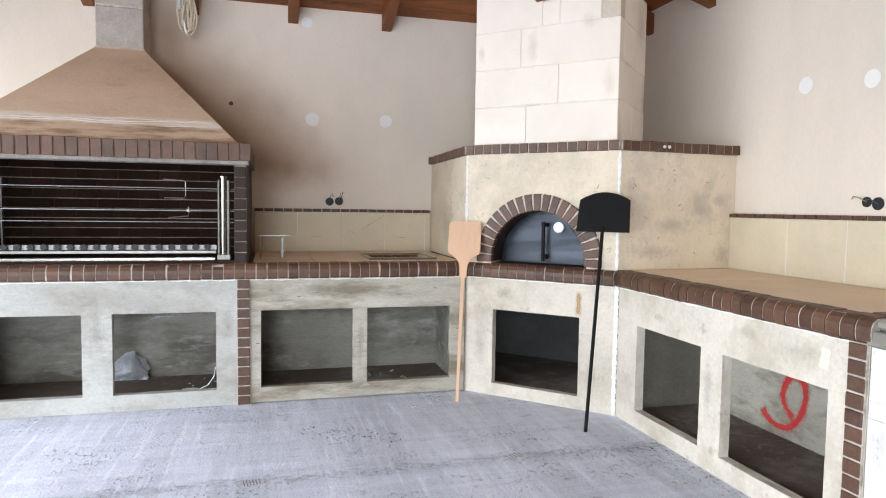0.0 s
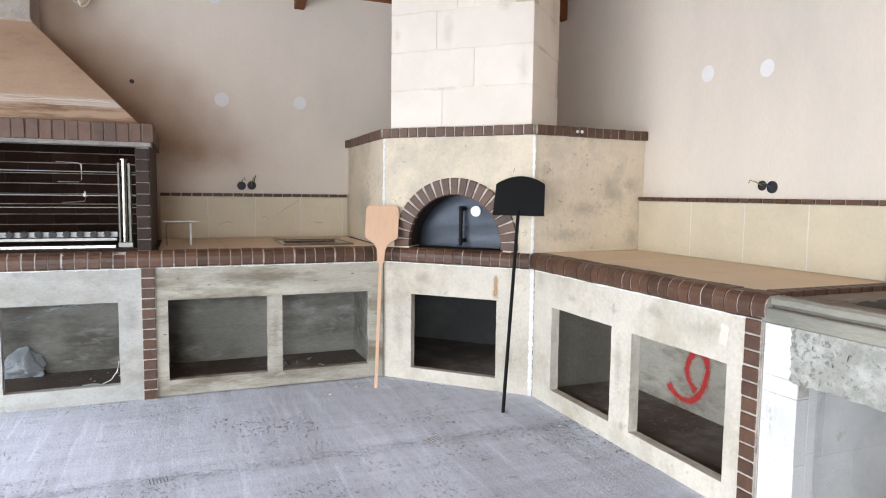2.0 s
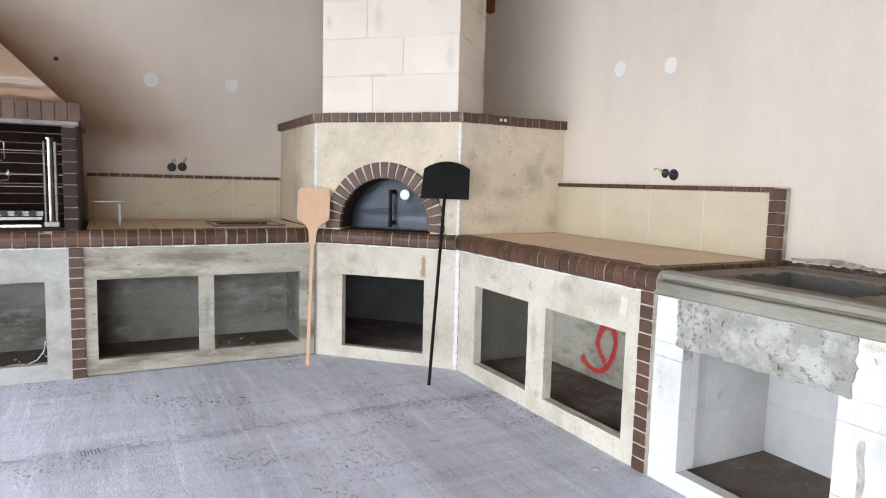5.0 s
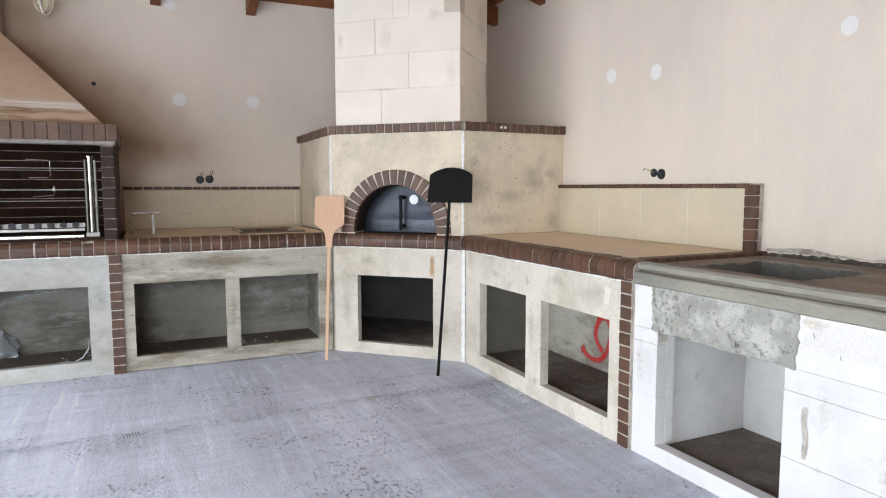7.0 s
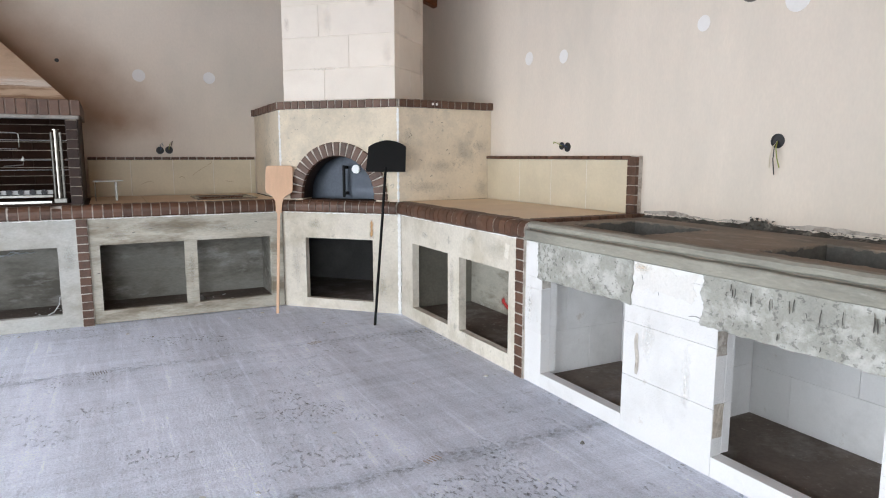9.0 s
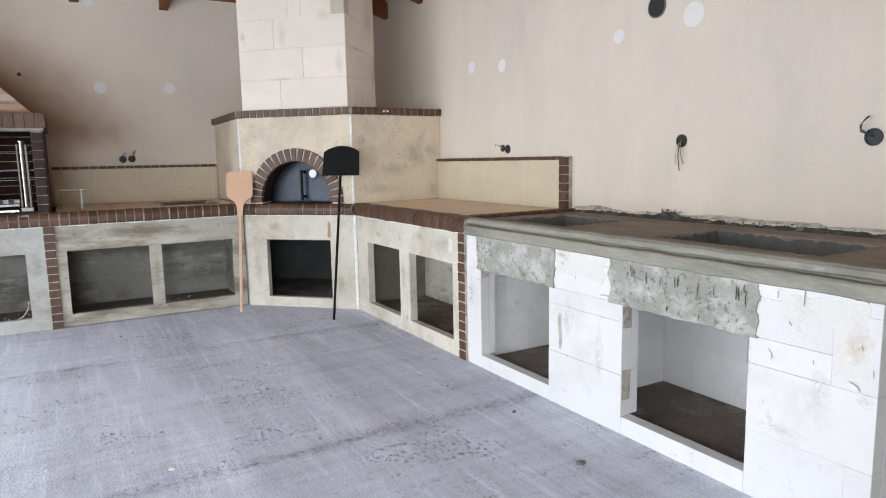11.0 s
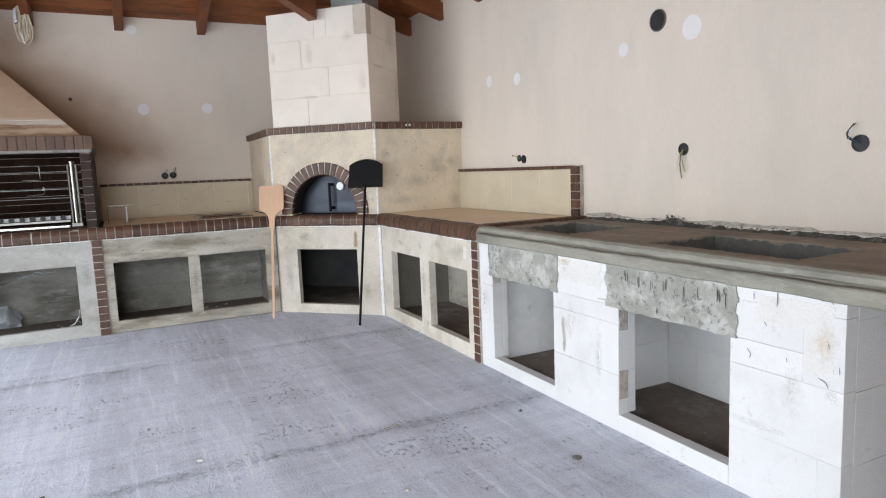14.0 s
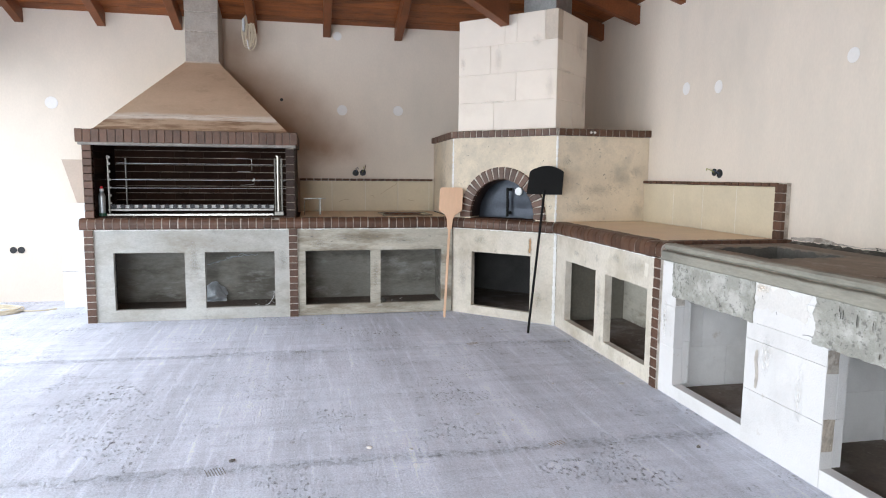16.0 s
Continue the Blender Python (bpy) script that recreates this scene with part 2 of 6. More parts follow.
    scrape=material("scraped_concrete", (0.30, 0.295, 0.30), 0.9, scale=30, vary=0.4, bump=0.3),
    scrape_brown=material("brick_dust", (0.42, 0.36, 0.33), 0.95, scale=30, vary=0.3, bump=0.3),
    ground=material("outside_paving", (0.40, 0.39, 0.36), 0.9, scale=2, vary=0.15, bump=0.3),
)


def floor_material():
    """Brushed concrete: broad cloudy tone, broom strokes in two directions, pits and dusty patches."""
    m = bpy.data.materials.new("brushed_concrete_floor")
    m.use_nodes = True
    t = m.node_tree
    n, l = t.nodes, t.links
    b = n["Principled BSDF"]
    b.inputs["Roughness"].default_value = 0.66
    b.inputs["Specular IOR Level"].default_value = 0.5
    geo = n.new("ShaderNodeNewGeometry")

    def tex(scale, detail, turn=0.0, stretch=(1, 1, 1), rgh=0.6):
        mp = n.new("ShaderNodeMapping")
        mp.inputs["Rotation"].default_value = (0, 0, radians(turn))
        mp.inputs["Scale"].default_value = stretch
        l.new(geo.outputs["Position"], mp.inputs["Vector"])
        q = n.new("ShaderNodeTexNoise")
        q.inputs["Scale"].default_value, q.inputs["Detail"].default_value, q.inputs["Roughness"].default_value = scale, detail, rgh
        l.new(mp.outputs[0], q.inputs["Vector"])
        return q.outputs["Fac"]

    def calc(op, a, c):
        q = n.new("ShaderNodeMath")
        q.operation = op
        for i, v in enumerate((a, c)):
            if isinstance(v, (int, float)):
                q.inputs[i].default_value = v
            else:
                l.new(v, q.inputs[i])
        return q.outputs[0]

    def swing(fac, amount):
        return calc("MULTIPLY", calc("SUBTRACT", fac, 0.5), amount)

    def ramp(fac, lo, hi, top):
        q = n.new("ShaderNodeMapRange")
        q.inputs["From Min"].default_value, q.inputs["From Max"].default_value, q.inputs["To Max"].default_value = lo, hi, top
        l.new(fac, q.inputs["Value"])
        return q.outputs[0]

    broad = tex(0.7, 4)
    broom = tex(3.0, 6, 14, (7, 0.9, 1), 0.75)
    sweep = tex(2.0, 6, -8, (0.5, 6, 1))
    grit, pits = tex(95, 5, rgh=0.75), tex(34, 5, 12, (1.5, 0.8, 1), rgh=0.7)
    lanes = tex(1.4, 3, 20, (1.6, 0.2, 1))
    patches = ramp(tex(1.5, 6, rgh=0.7), 0.51, 0.64, 1.0)
    pit = calc("MULTIPLY", ramp(pits, 0.54, 0.63, 0.8), calc("ADD", calc("MULTIPLY", patches, 0.9), 0.12))
    value = calc("ADD", 1.0, swing(broad, 0.45))
    for f, a in ((broom, 0.5), (sweep, 0.4), (grit, 0.9), (lanes, 0.8)):
        value = calc("ADD", value, swing(f, a))
    drag = ramp(tex(5.0, 5, 0, (4.5, 0.22, 1), 0.65), 0.56, 0.66, 0.16)
    value = calc("ADD", value, drag)
    scuff = calc("MULTIPLY", ramp(tex(7.0, 6, 0, (1, 2.6, 1), 0.7), 0.57, 0.64, 0.22), ramp(tex(0.9, 3), 0.42, 0.6, 1.0))
    value = calc("SUBTRACT", value, scuff)
    apart = n.new("ShaderNodeSeparateXYZ")
    l.new(geo.outputs["Position"], apart.inputs[0])
    wander = calc("MULTIPLY", calc("SUBTRACT", tex(3.5, 5), 0.5), 0.16)
    for line in (3.24, 1.30, -0.65):
        gap = calc("ABSOLUTE", calc("ADD", calc("SUBTRACT", apart.outputs["Y"], line), wander), 0)
        near = n.new("ShaderNodeMapRange")
        near.inputs["From Min"].default_value, near.inputs["From Max"].default_value = 0.012, 0.07
        near.inputs["To Min"].default_value, near.inputs["To Max"].default_value = 1.0, 0.0
        l.new(gap, near.inputs["Value"])
        pit = calc("ADD", pit, calc("MULTIPLY", near.outputs[0], ramp(tex(30, 5, rgh=0.75), 0.46, 0.62, 0.32)))
    value = calc("SUBTRACT", value, pit)
    hsv = n.new("ShaderNodeHueSaturation")
    hsv.inputs["Color"].default_value = (0.755, 0.79, 0.90, 1)
    l.new(value, hsv.inputs["Value"])
    l.new(hsv.outputs[0], b.inputs["Base Color"])
    height = calc("SUBTRACT", calc("ADD", calc("ADD", calc("MULTIPLY", grit, 0.4), calc("MULTIPLY", pits, 0.35)), calc("MULTIPLY", broom, 0.25)), calc("MULTIPLY", pit, 1.8))
    bp = n.new("ShaderNodeBump")
    bp.inputs["Strength"].default_value, bp.inputs["Distance"].default_value = 0.85, 0.024
    l.new(height, bp.inputs["Height"])
    l.new(bp.outputs[0], b.inputs["Normal"])
    return m


def smoke_shade_wall():
    """The wall plaster with brown smoke staining and painted shade beside the barbecue hood."""
    m = M["plaster"].copy()
    m.name = "smoke_stained_plaster"
    n, l = m.node_tree.nodes, m.node_tree.links
    b = n["Principled BSDF"]
    src = b.inputs["Base Color"].links[0].from_socket
    geo = n.new("ShaderNodeNewGeometry")
    off = n.new("ShaderNodeVectorMath")
    off.operation = "SUBTRACT"
    off.inputs[1].default_value = (-0.085, 5.615, 1.678)
    l.new(geo.outputs["Position"], off.inputs[0])
    far = n.new("ShaderNodeVectorMath")
    far.operation = "DOT_PRODUCT"
    far.inputs[1].default_value = (0.70, 0.0, 0.66)
    l.new(off.outputs[0], far.inputs[0])
    apart = n.new("ShaderNodeSeparateXYZ")
    l.new(geo.outputs["Position"], apart.inputs[0])
    nz = n.new("ShaderNodeTexNoise")
    nz.inputs["Scale"].default_value, nz.inputs["Detail"].default_value = 2.2, 5
    l.new(geo.outputs["Position"], nz.inputs["Vector"])
    wob = n.new("ShaderNodeMath")
    wob.operation = "MULTIPLY_ADD"
    wob.inputs[1].default_value = 0.55
    l.new(nz.outputs["Fac"], wob.inputs[0])
    l.new(far.outputs["Value"], wob.inputs[2])
    fade = n.new("ShaderNodeMapRange")
    fade.interpolation_type = "SMOOTHSTEP"
    for key, v in (("From Min", 0.12), ("From Max", 0.98), ("To Min", 0.95), ("To Max", 0.0)):
        fade.inputs[key].default_value = v
    l.new(wob.outputs[0], fade.inputs["Value"])
    lift = n.new("ShaderNodeMath")
    lift.operation = "MULTIPLY_ADD"
    lift.inputs[1].default_value = -0.4
    l.new(nz.outputs["Fac"], lift.inputs[0])
    l.new(apart.outputs["Z"], lift.inputs[2])
    low = n.new("ShaderNodeMapRange")
    low.interpolation_type = "SMOOTHSTEP"
    for key, v in (("From Min", 1.17), ("From Max", 1.50), ("To Min", 0.12), ("To Max", 1.0)):
        low.inputs[key].default_value = v
    l.new(lift.outputs[0], low.inputs["Value"])
    side = n.new("ShaderNodeMapRange")
    side.interpolation_type = "SMOOTHSTEP"
    side.inputs["From Min"].default_value, side.inputs["From Max"].default_value = -1.0, -0.6
    l.new(apart.outputs["X"], side.inputs["Value"])
    beyond = n.new("ShaderNodeMath")
    beyond.operation = "MULTIPLY"
    l.new(fade.outputs[0], beyond.inputs[0])
    l.new(side.outputs[0], beyond.inputs[1])
    both = n.new("ShaderNodeMath")
    both.operation = "MULTIPLY"
    l.new(beyond.outputs[0], both.inputs[0])
    l.new(low.outputs[0], both.inputs[1])
    mix = n.new("ShaderNodeMix")
    mix.data_type = "RGBA"
    l.new(both.outputs[0], mix.inputs["Factor"])
    l.new(src, mix.inputs["A"])
    # Dark brown is smoke plus the hood's shadow put into the colour.
    mix.inputs["B"].default_value = (0.32, 0.19, 0.105, 1)
    l.new(mix.outputs["Result"], b.inputs["Base Color"])
    return m


def smeared_hood():
    """The hood plaster with a torn whitish smear low on the slope and brown streaks below it."""
    m = M["hood"]
    n, l = m.node_tree.nodes, m.node_tree.links
    b = n["Principled BSDF"]
    src = b.inputs["Base Color"].links[0].from_socket
    geo = n.new("ShaderNodeNewGeometry")
    apart = n.new("ShaderNodeSeparateXYZ")
    l.new(geo.outputs["Position"], apart.inputs[0])

    def tex(scale, stretch, detail=6):
        mp = n.new("ShaderNodeMapping")
        mp.inputs["Scale"].default_value = stretch
        l.new(geo.outputs["Position"], mp.inputs["Vector"])
        q = n.new("ShaderNodeTexNoise")
        q.inputs["Scale"].default_value, q.inputs["Detail"].default_value, q.inputs["Roughness"].default_value = scale, detail, 0.68
        l.new(mp.outputs[0], q.inputs["Vector"])
        return q.outputs["Fac"]

    def calc(op, a, c):
        q = n.new("ShaderNodeMath")
        q.operation = op
        for i, v in enumerate((a, c)):
            if isinstance(v, (int, float)):
                q.inputs[i].default_value = v
            else:
                l.new(v, q.inputs[i])
        return q.outputs[0]

    def span(fac, a, c, lo, hi):
        q = n.new("ShaderNodeMapRange")
        q.interpolation_type = "SMOOTHSTEP"
        for key, v in (("From Min", a), ("From Max", c), ("To Min", lo), ("To Max", hi)):
            q.inputs[key].default_value = v
        l.new(fac, q.inputs["Value"])
        return q.outputs[0]

    def blend(fac, a, colour):
        q = n.new("ShaderNodeMix")
        q.data_type = "RGBA"
        l.new(fac, q.inputs["Factor"])
        l.new(a, q.inputs["A"])
        q.inputs["B"].default_value = (*colour, 1)
        return q.outputs["Result"]

    z = calc("ADD", apart.outputs["Z"], calc("MULTIPLY", calc("SUBTRACT", tex(2.2, (1, 1, 0.3)), 0.5), 0.07))
    streak = tex(5.0, (0.5, 1, 5.0))
    foot = calc("MULTIPLY", span(z, 1.775, 1.80, 1.0, 0.0), span(streak, 0.40, 0.60, 0.15, 0.95))
    out = blend(foot, src, (0.27, 0.165, 0.10))
    gap = calc("ABSOLUTE", calc("SUBTRACT", z, 1.805), 0)
    smear = calc("MULTIPLY", span(gap, 0.012, 0.04, 1.0, 0.0), span(streak, 0.38, 0.56, 0.35, 1.0))
    out = blend(smear, out, (0.74, 0.67, 0.59))
    l.new(out, b.inputs["Base Color"])


smeared_hood()
M["smoke_shade"] = smoke_shade_wall()
M["floor"] = floor_material()


def fading(key, amount):
    """Let a stain's material thin out towards the rim of its patch, in torn clouds."""
    t = M[key].node_tree
    n, l = t.nodes, t.links
    uv = n.new("ShaderNodeUVMap")
    uv.uv_map = "rim"
    apart = n.new("ShaderNodeSeparateXYZ")
    l.new(uv.outputs[0], apart.inputs[0])
    geo = n.new("ShaderNodeNewGeometry")
    cloud = n.new("ShaderNodeTexNoise")
    cloud.inputs["Scale"].default_value, cloud.inputs["Detail"].default_value, cloud.inputs["Roughness"].default_value = 22, 6, 0.7
    l.new(geo.outputs["Position"], cloud.inputs["Vector"])
    add = n.new("ShaderNodeMath")
    add.operation = "MULTIPLY_ADD"
    add.inputs[1].default_value = 1.5
    l.new(cloud.outputs["Fac"], add.inputs[0])
    l.new(apart.outputs["X"], add.inputs[2])
    fade = n.new("ShaderNodeMapRange")
    fade.interpolation_type = "SMOOTHSTEP"
    for name, v in (("From Min", 0.6), ("From Max", 1.75), ("To Min", amount), ("To Max", 0.0)):
        fade.inputs[name].default_value = v
    l.new(add.outputs[0], fade.inputs["Value"])
    top = n.new("ShaderNodeMath")
    top.operation = "MINIMUM"
    top.inputs[1].default_value = 0.96
    l.new(fade.outputs[0], top.inputs[0])
    l.new(top.outputs[0], n["Principled BSDF"].inputs["Alpha"])


for key, amount in (("grey_stain", 0.45), ("tan_stain", 0.5), ("grey_smear", 0.2), ("dark_stain", 0.27), ("rust", 0.95), ("spray", 1.25)):
    fading(key, amount)


# ---- building helpers ----
def box(bm, x0, x1, y0, y1, z0, z1, m=None):
    vs = [bm.verts.new((x, y, z)) for z in (z0, z1) for y in (y0, y1) for x in (x0, x1)]
    if m is not None:
        for v in vs:
            v.co = m @ v.co
    for f in ((0, 2, 3, 1), (4, 5, 7, 6), (0, 1, 5, 4), (2, 6, 7, 3), (0, 4, 6, 2), (1, 3, 7, 5)):
        bm.faces.new([vs[i] for i in f])
    return vs


def prism(bm, outline, z0, z1):
    """An upright prism over an outline that runs counter-clockwise."""
    lo, hi = [bm.verts.new((x, y, z0)) for x, y in outline], [bm.verts.new((x, y, z1)) for x, y in outline]
    k = len(outline)
    bm.faces.new(lo[::-1])
    bm.faces.new(hi)
    for i in range(k):
        bm.faces.new((lo[i], lo[(i + 1) % k], hi[(i + 1) % k], hi[i]))


def bevelled(bm, width, segments=1):
    bmesh.ops.bevel(bm, geom=[e for e in bm.edges], offset=width, segments=segments, affect="EDGES", clamp_overlap=True)
    return bm


def mesh_of(name, bm, mat, smooth=False):
    bmesh.ops.recalc_face_normals(bm, faces=bm.faces)
    me = bpy.data.meshes.new(name)
    bm.to_mesh(me)
    bm.free()
    me.materials.append(mat)
    if smooth:
        for p in me.polygons:
            p.use_smooth = True
    return me


def part(name, bm, mat, parent=None, label="", smooth=False):
    ob = new(name, mesh_of(name, bm, mat, smooth))
    ob.parent = parent
    if label:
        ob["label"] = label
    return ob


def thing(name, label, category, group="", kind="", at=(0, 0, 0)):
    ob = new(name)
    ob.empty_display_size = 0.1
    return tagged(ob, label, category, group, kind)


def placed(name, me, m, parent):
    """One more piece on a shared mesh."""
    ob = new(name, me)
    ob.parent = parent
    ob.matrix_basis = m
    return ob


def tube(bm, points, r, sides=6):
    """A round bar along a run of points."""
    pts = [Vector(p) for p in points]
    rings = []
    for i, p in enumerate(pts):
        d = (pts[min(i + 1, len(pts) - 1)] - pts[max(i - 1, 0)]).normalized()
        a = d.cross(Vector((0.31, 0.17, 0.93)))
        if a.length < 0.05:
            a = d.cross(Vector((1, 0, 0)))
        a.normalize()
        b = d.cross(a)
        rings.append([bm.verts.new(p + r * (math.cos(k * math.tau / sides) * a + math.sin(k * math.tau / sides) * b)) for k in range(sides)])
    for u, v in zip(rings, rings[1:]):
        for k in range(sides):
            bm.faces.new((u[k], u[(k + 1) % sides], v[(k + 1) % sides], v[k]))
    bm.faces.new(rings[0][::-1])
    bm.faces.new(rings[-1])


def disc(bm, m, r, h, sides=24):
    """A flat round plate on the local xy plane of m, h thick."""
    lo = [bm.verts.new(m @ Vector((r * math.cos(i * math.tau / sides), r * math.sin(i * math.tau / sides), 0))) for i in range(sides)]
    hi = [bm.verts.new(m @ Vector((r * 0.96 * math.cos(i * math.tau / sides), r * 0.96 * math.sin(i * math.tau / sides), h))) for i in range(sides)]
    bm.faces.new(lo[::-1])
    bm.faces.new(hi)
    for i in range(sides):
        bm.faces.new((lo[i], lo[(i + 1) % sides], hi[(i + 1) % sides], hi[i]))


def panel(bm, length, z0, z1, thick, holes):
    """A wall along local x, its face at y = 0 and its back at y = thick, with real openings (u0, u1, z0, z1)."""
    us = sorted({0.0, length, *[h[0] for h in holes], *[h[1] for h in holes]})
    zs = sorted({z0, z1, *[h[2] for h in holes], *[h[3] for h in holes]})
    keep = set()
    for i in range(len(us) - 1):
        for j in range(len(zs) - 1):
            u, z = (us[i] + us[i + 1]) / 2, (zs[j] + zs[j + 1]) / 2
            if not any(h[0] < u < h[1] and h[2] < z < h[3] for h in holes):
                keep.add((i, j))
    cache = {}

    def v(i, j, k):
        if (i, j, k) not in cache:
            cache[i, j, k] = bm.verts.new((us[i], thick * k, zs[j]))
        return cache[i, j, k]

    for i, j in keep:
        bm.faces.new((v(i, j, 0), v(i + 1, j, 0), v(i + 1, j + 1, 0), v(i, j + 1, 0)))
        bm.faces.new((v(i, j, 1), v(i, j + 1, 1), v(i + 1, j + 1, 1), v(i + 1, j, 1)))
        if (i - 1, j) not in keep:
            bm.faces.new((v(i, j, 0), v(i, j + 1, 0), v(i, j + 1, 1), v(i, j, 1)))
        if (i + 1, j) not in keep:
            bm.faces.new((v(i + 1, j, 0), v(i + 1, j, 1), v(i + 1, j + 1, 1), v(i + 1, j + 1, 0)))
        if (i, j - 1) not in keep:
            bm.faces.new((v(i, j, 0), v(i, j, 1), v(i + 1, j, 1), v(i + 1, j, 0)))
        if (i, j + 1) not in keep:
            bm.faces.new((v(i, j + 1, 0), v(i + 1, j + 1, 0), v(i + 1, j + 1, 1), v(i, j + 1, 1)))


def uneven(bm, amount=0.0022, cuts=9):
    """Trowelled edges: split the faces and let every corner wander a little."""
    bmesh.ops.subdivide_edges(bm, edges=bm.edges[:], cuts=cuts, use_grid_fill=True)
    for v in bm.verts:
        q = v.co
        e = Vector((noise.noise(q * 31), 0.7 * noise.noise(q * 23 + Vector((9, 0, 0))), noise.noise(q * 31 + Vector((0, 0, 17))))) + 0.6 * Vector((noise.noise(q * 90), 0, noise.noise(q * 90 + Vector((5, 0, 0)))))
        v.co = q + amount * e
    return bm


def put_at(bm, m):
    bmesh.ops.transform(bm, matrix=m, verts=bm.verts)
    return bm


# ---- plan ----
NORTH, EAST, WEST, SOUTH = 5.615, 3.08, -3.6, -4.6
FRONT_N = 4.48      # face of the north counter
FRONT_E = 2.205     # face of the east counter
OV_A, OV_B = Vector((1.44, 4.50, 0)), Vector((2.19, 3.75, 0))   # ends of the oven's slanted face
TOP = 0.92          # worktop height
EAVES, PITCH = 2.89, 0.32
OVEN = Matrix.Translation(OV_A) @ pose(0, 0, 0, 0, 0, -45)      # local x along the face, y inwards
OV_L = (OV_B - OV_A).length
N_BASE = pose(0, FRONT_N, 0)
E_BASE = pose(FRONT_E, 0, 0, 0, 0, -90)                         # local x runs to the south, y to the east

# ---- setting ----
bm = bmesh.new()
box(bm, WEST - 0.2, EAST + 0.2, SOUTH - 0.2, NORTH + 0.2, -0.15, 0)
tagged(part("floor", bm, M["floor"]), "pale blue-grey brushed concrete floor with tracks and grit", "floor", kind="structure")
bm = bmesh.new()
box(bm, -600, 600, -600, 600, -0.4, -0.16)
tagged(part("ground", bm, M["ground"]), "pale paved ground outside", "ground", kind="structure")
bm = bmesh.new()
box(bm, WEST - 0.2, EAST + 0.2, NORTH, NORTH + 0.2, -0.16, EAVES + 0.06)
tagged(part("wall_north", bm, M["smoke_shade"]), "off-white plastered wall, unpainted, with filled round patches", "wall", kind="structure")
bm = bmesh.new()
box(bm, EAST, EAST + 0.2, SOUTH, NORTH, -0.16, EAVES + 0.06)
tagged(part("wall_east", bm, M["plaster"]), "off-white plastered wall behind the raw concrete worktop", "wall", kind="structure")
bm = bmesh.new()
panel(bm, NORTH - SOUTH, -0.16, EAVES + 0.06, 0.2, [(NORTH - 5.4, NORTH + 3.6, -0.15, 2.62)])
put_at(bm, pose(WEST, NORTH, 0, 0, 0, -90) @ pose(0, -0.2, 0))
tagged(part("wall_west", bm, M["plaster"]), "plastered wall with a wide opening to the daylight", "wall", kind="structure")
bm = bmesh.new()
panel(bm, EAST - WEST, -0.16, 4.4, 0.2, [(0.5, 3.0, -0.15, 2.62)])
put_at(bm, pose(WEST, SOUTH - 0.2, 0))
tagged(part("wall_south", bm, M["plaster"]), "plastered gable wall with a wide opening", "wall", kind="structure")


# Unseen wall added to keep south light off the island's end face.
bm = bmesh.new()
box(bm, 0.9, EAST - 0.002, -2.2, -2.0, 0.0, 2.7)
tagged(part("wall_return", bm, M["flue"]), "added wall out of view that shades the end of the counter", "wall", kind="structure")

# ceiling: stained boards on a hipped roof, their joints open by a few millimetres
def roof_boards(bm, count, wide):
    mid = (EAST + WEST) / 2
    half = (EAST - WEST) / 2
    for k in range(count):
        s0, s1 = k * wide, min((k + 1) * wide - 0.008, half)
        if s0 >= half:
            break
        lift = random.uniform(0, 0.004)
        z0, z1 = EAVES + PITCH * s0 + lift, EAVES + PITCH * s1 + lift
        rows = [((WEST + s0, NORTH - s0), (EAST - s0, NORTH - s0), (EAST - s1, NORTH - s1), (WEST + s1, NORTH - s1)),
                ((EAST - s0, NORTH - s0), (EAST - s0, SOUTH), (EAST - s1, SOUTH), (EAST - s1, NORTH - s1)),
                ((WEST + s0, SOUTH), (WEST + s0, NORTH - s0), (WEST + s1, NORTH - s1), (WEST + s1, SOUTH))]
        for a, b, c, d in rows:
            zz = (z0, z0, z1, z1)
            lo = [bm.verts.new((*p, z)) for p, z in zip((a, b, c, d), zz)]
            hi = [bm.verts.new((*p, z + 0.02)) for p, z in zip((a, b, c, d), zz)]
            bm.faces.new(lo)
            bm.faces.new(hi[::-1])
            for i in range(4):
                j = (i + 1) % 4
                bm.faces.new((lo[i], hi[i], hi[j], lo[j]))


bm = bmesh.new()
roof_boards(bm, 40, 0.115)
tagged(part("ceiling", bm, M["wood"]), "dark red-brown stained pine board ceiling", "ceiling", kind="structure")
bm = bmesh.new()
mid, half = (EAST + WEST) / 2, (EAST - WEST) / 2
for a in (((WEST - 0.3, NORTH + 0.3), (EAST + 0.3, NORTH + 0.3), (mid, NORTH - half)),):
    bm.faces.new([bm.verts.new((x, y, EAVES + 0.06 + PITCH * max(0, NORTH - y) - (0.096 if y > NORTH else 0))) for x, y in a])
for x in (WEST, EAST):
    e = x + (0.3 if x == EAST else -0.3)
    bm.faces.new([bm.verts.new(p) for p in ((e, NORTH + 0.3, EAVES - 0.036), (e, SOUTH - 0.3, EAVES - 0.036), (mid, SOUTH - 0.3, EAVES + 0.06 + PITCH * half), (mid, NORTH - half, EAVES + 0.06 + PITCH * half))])
bmesh.ops.solidify(bm, geom=bm.faces[:], thickness=0.05)
tagged(part("roof_deck", bm, M["rafter"]), "dark roof covering above the boards", "roof", kind="structure")


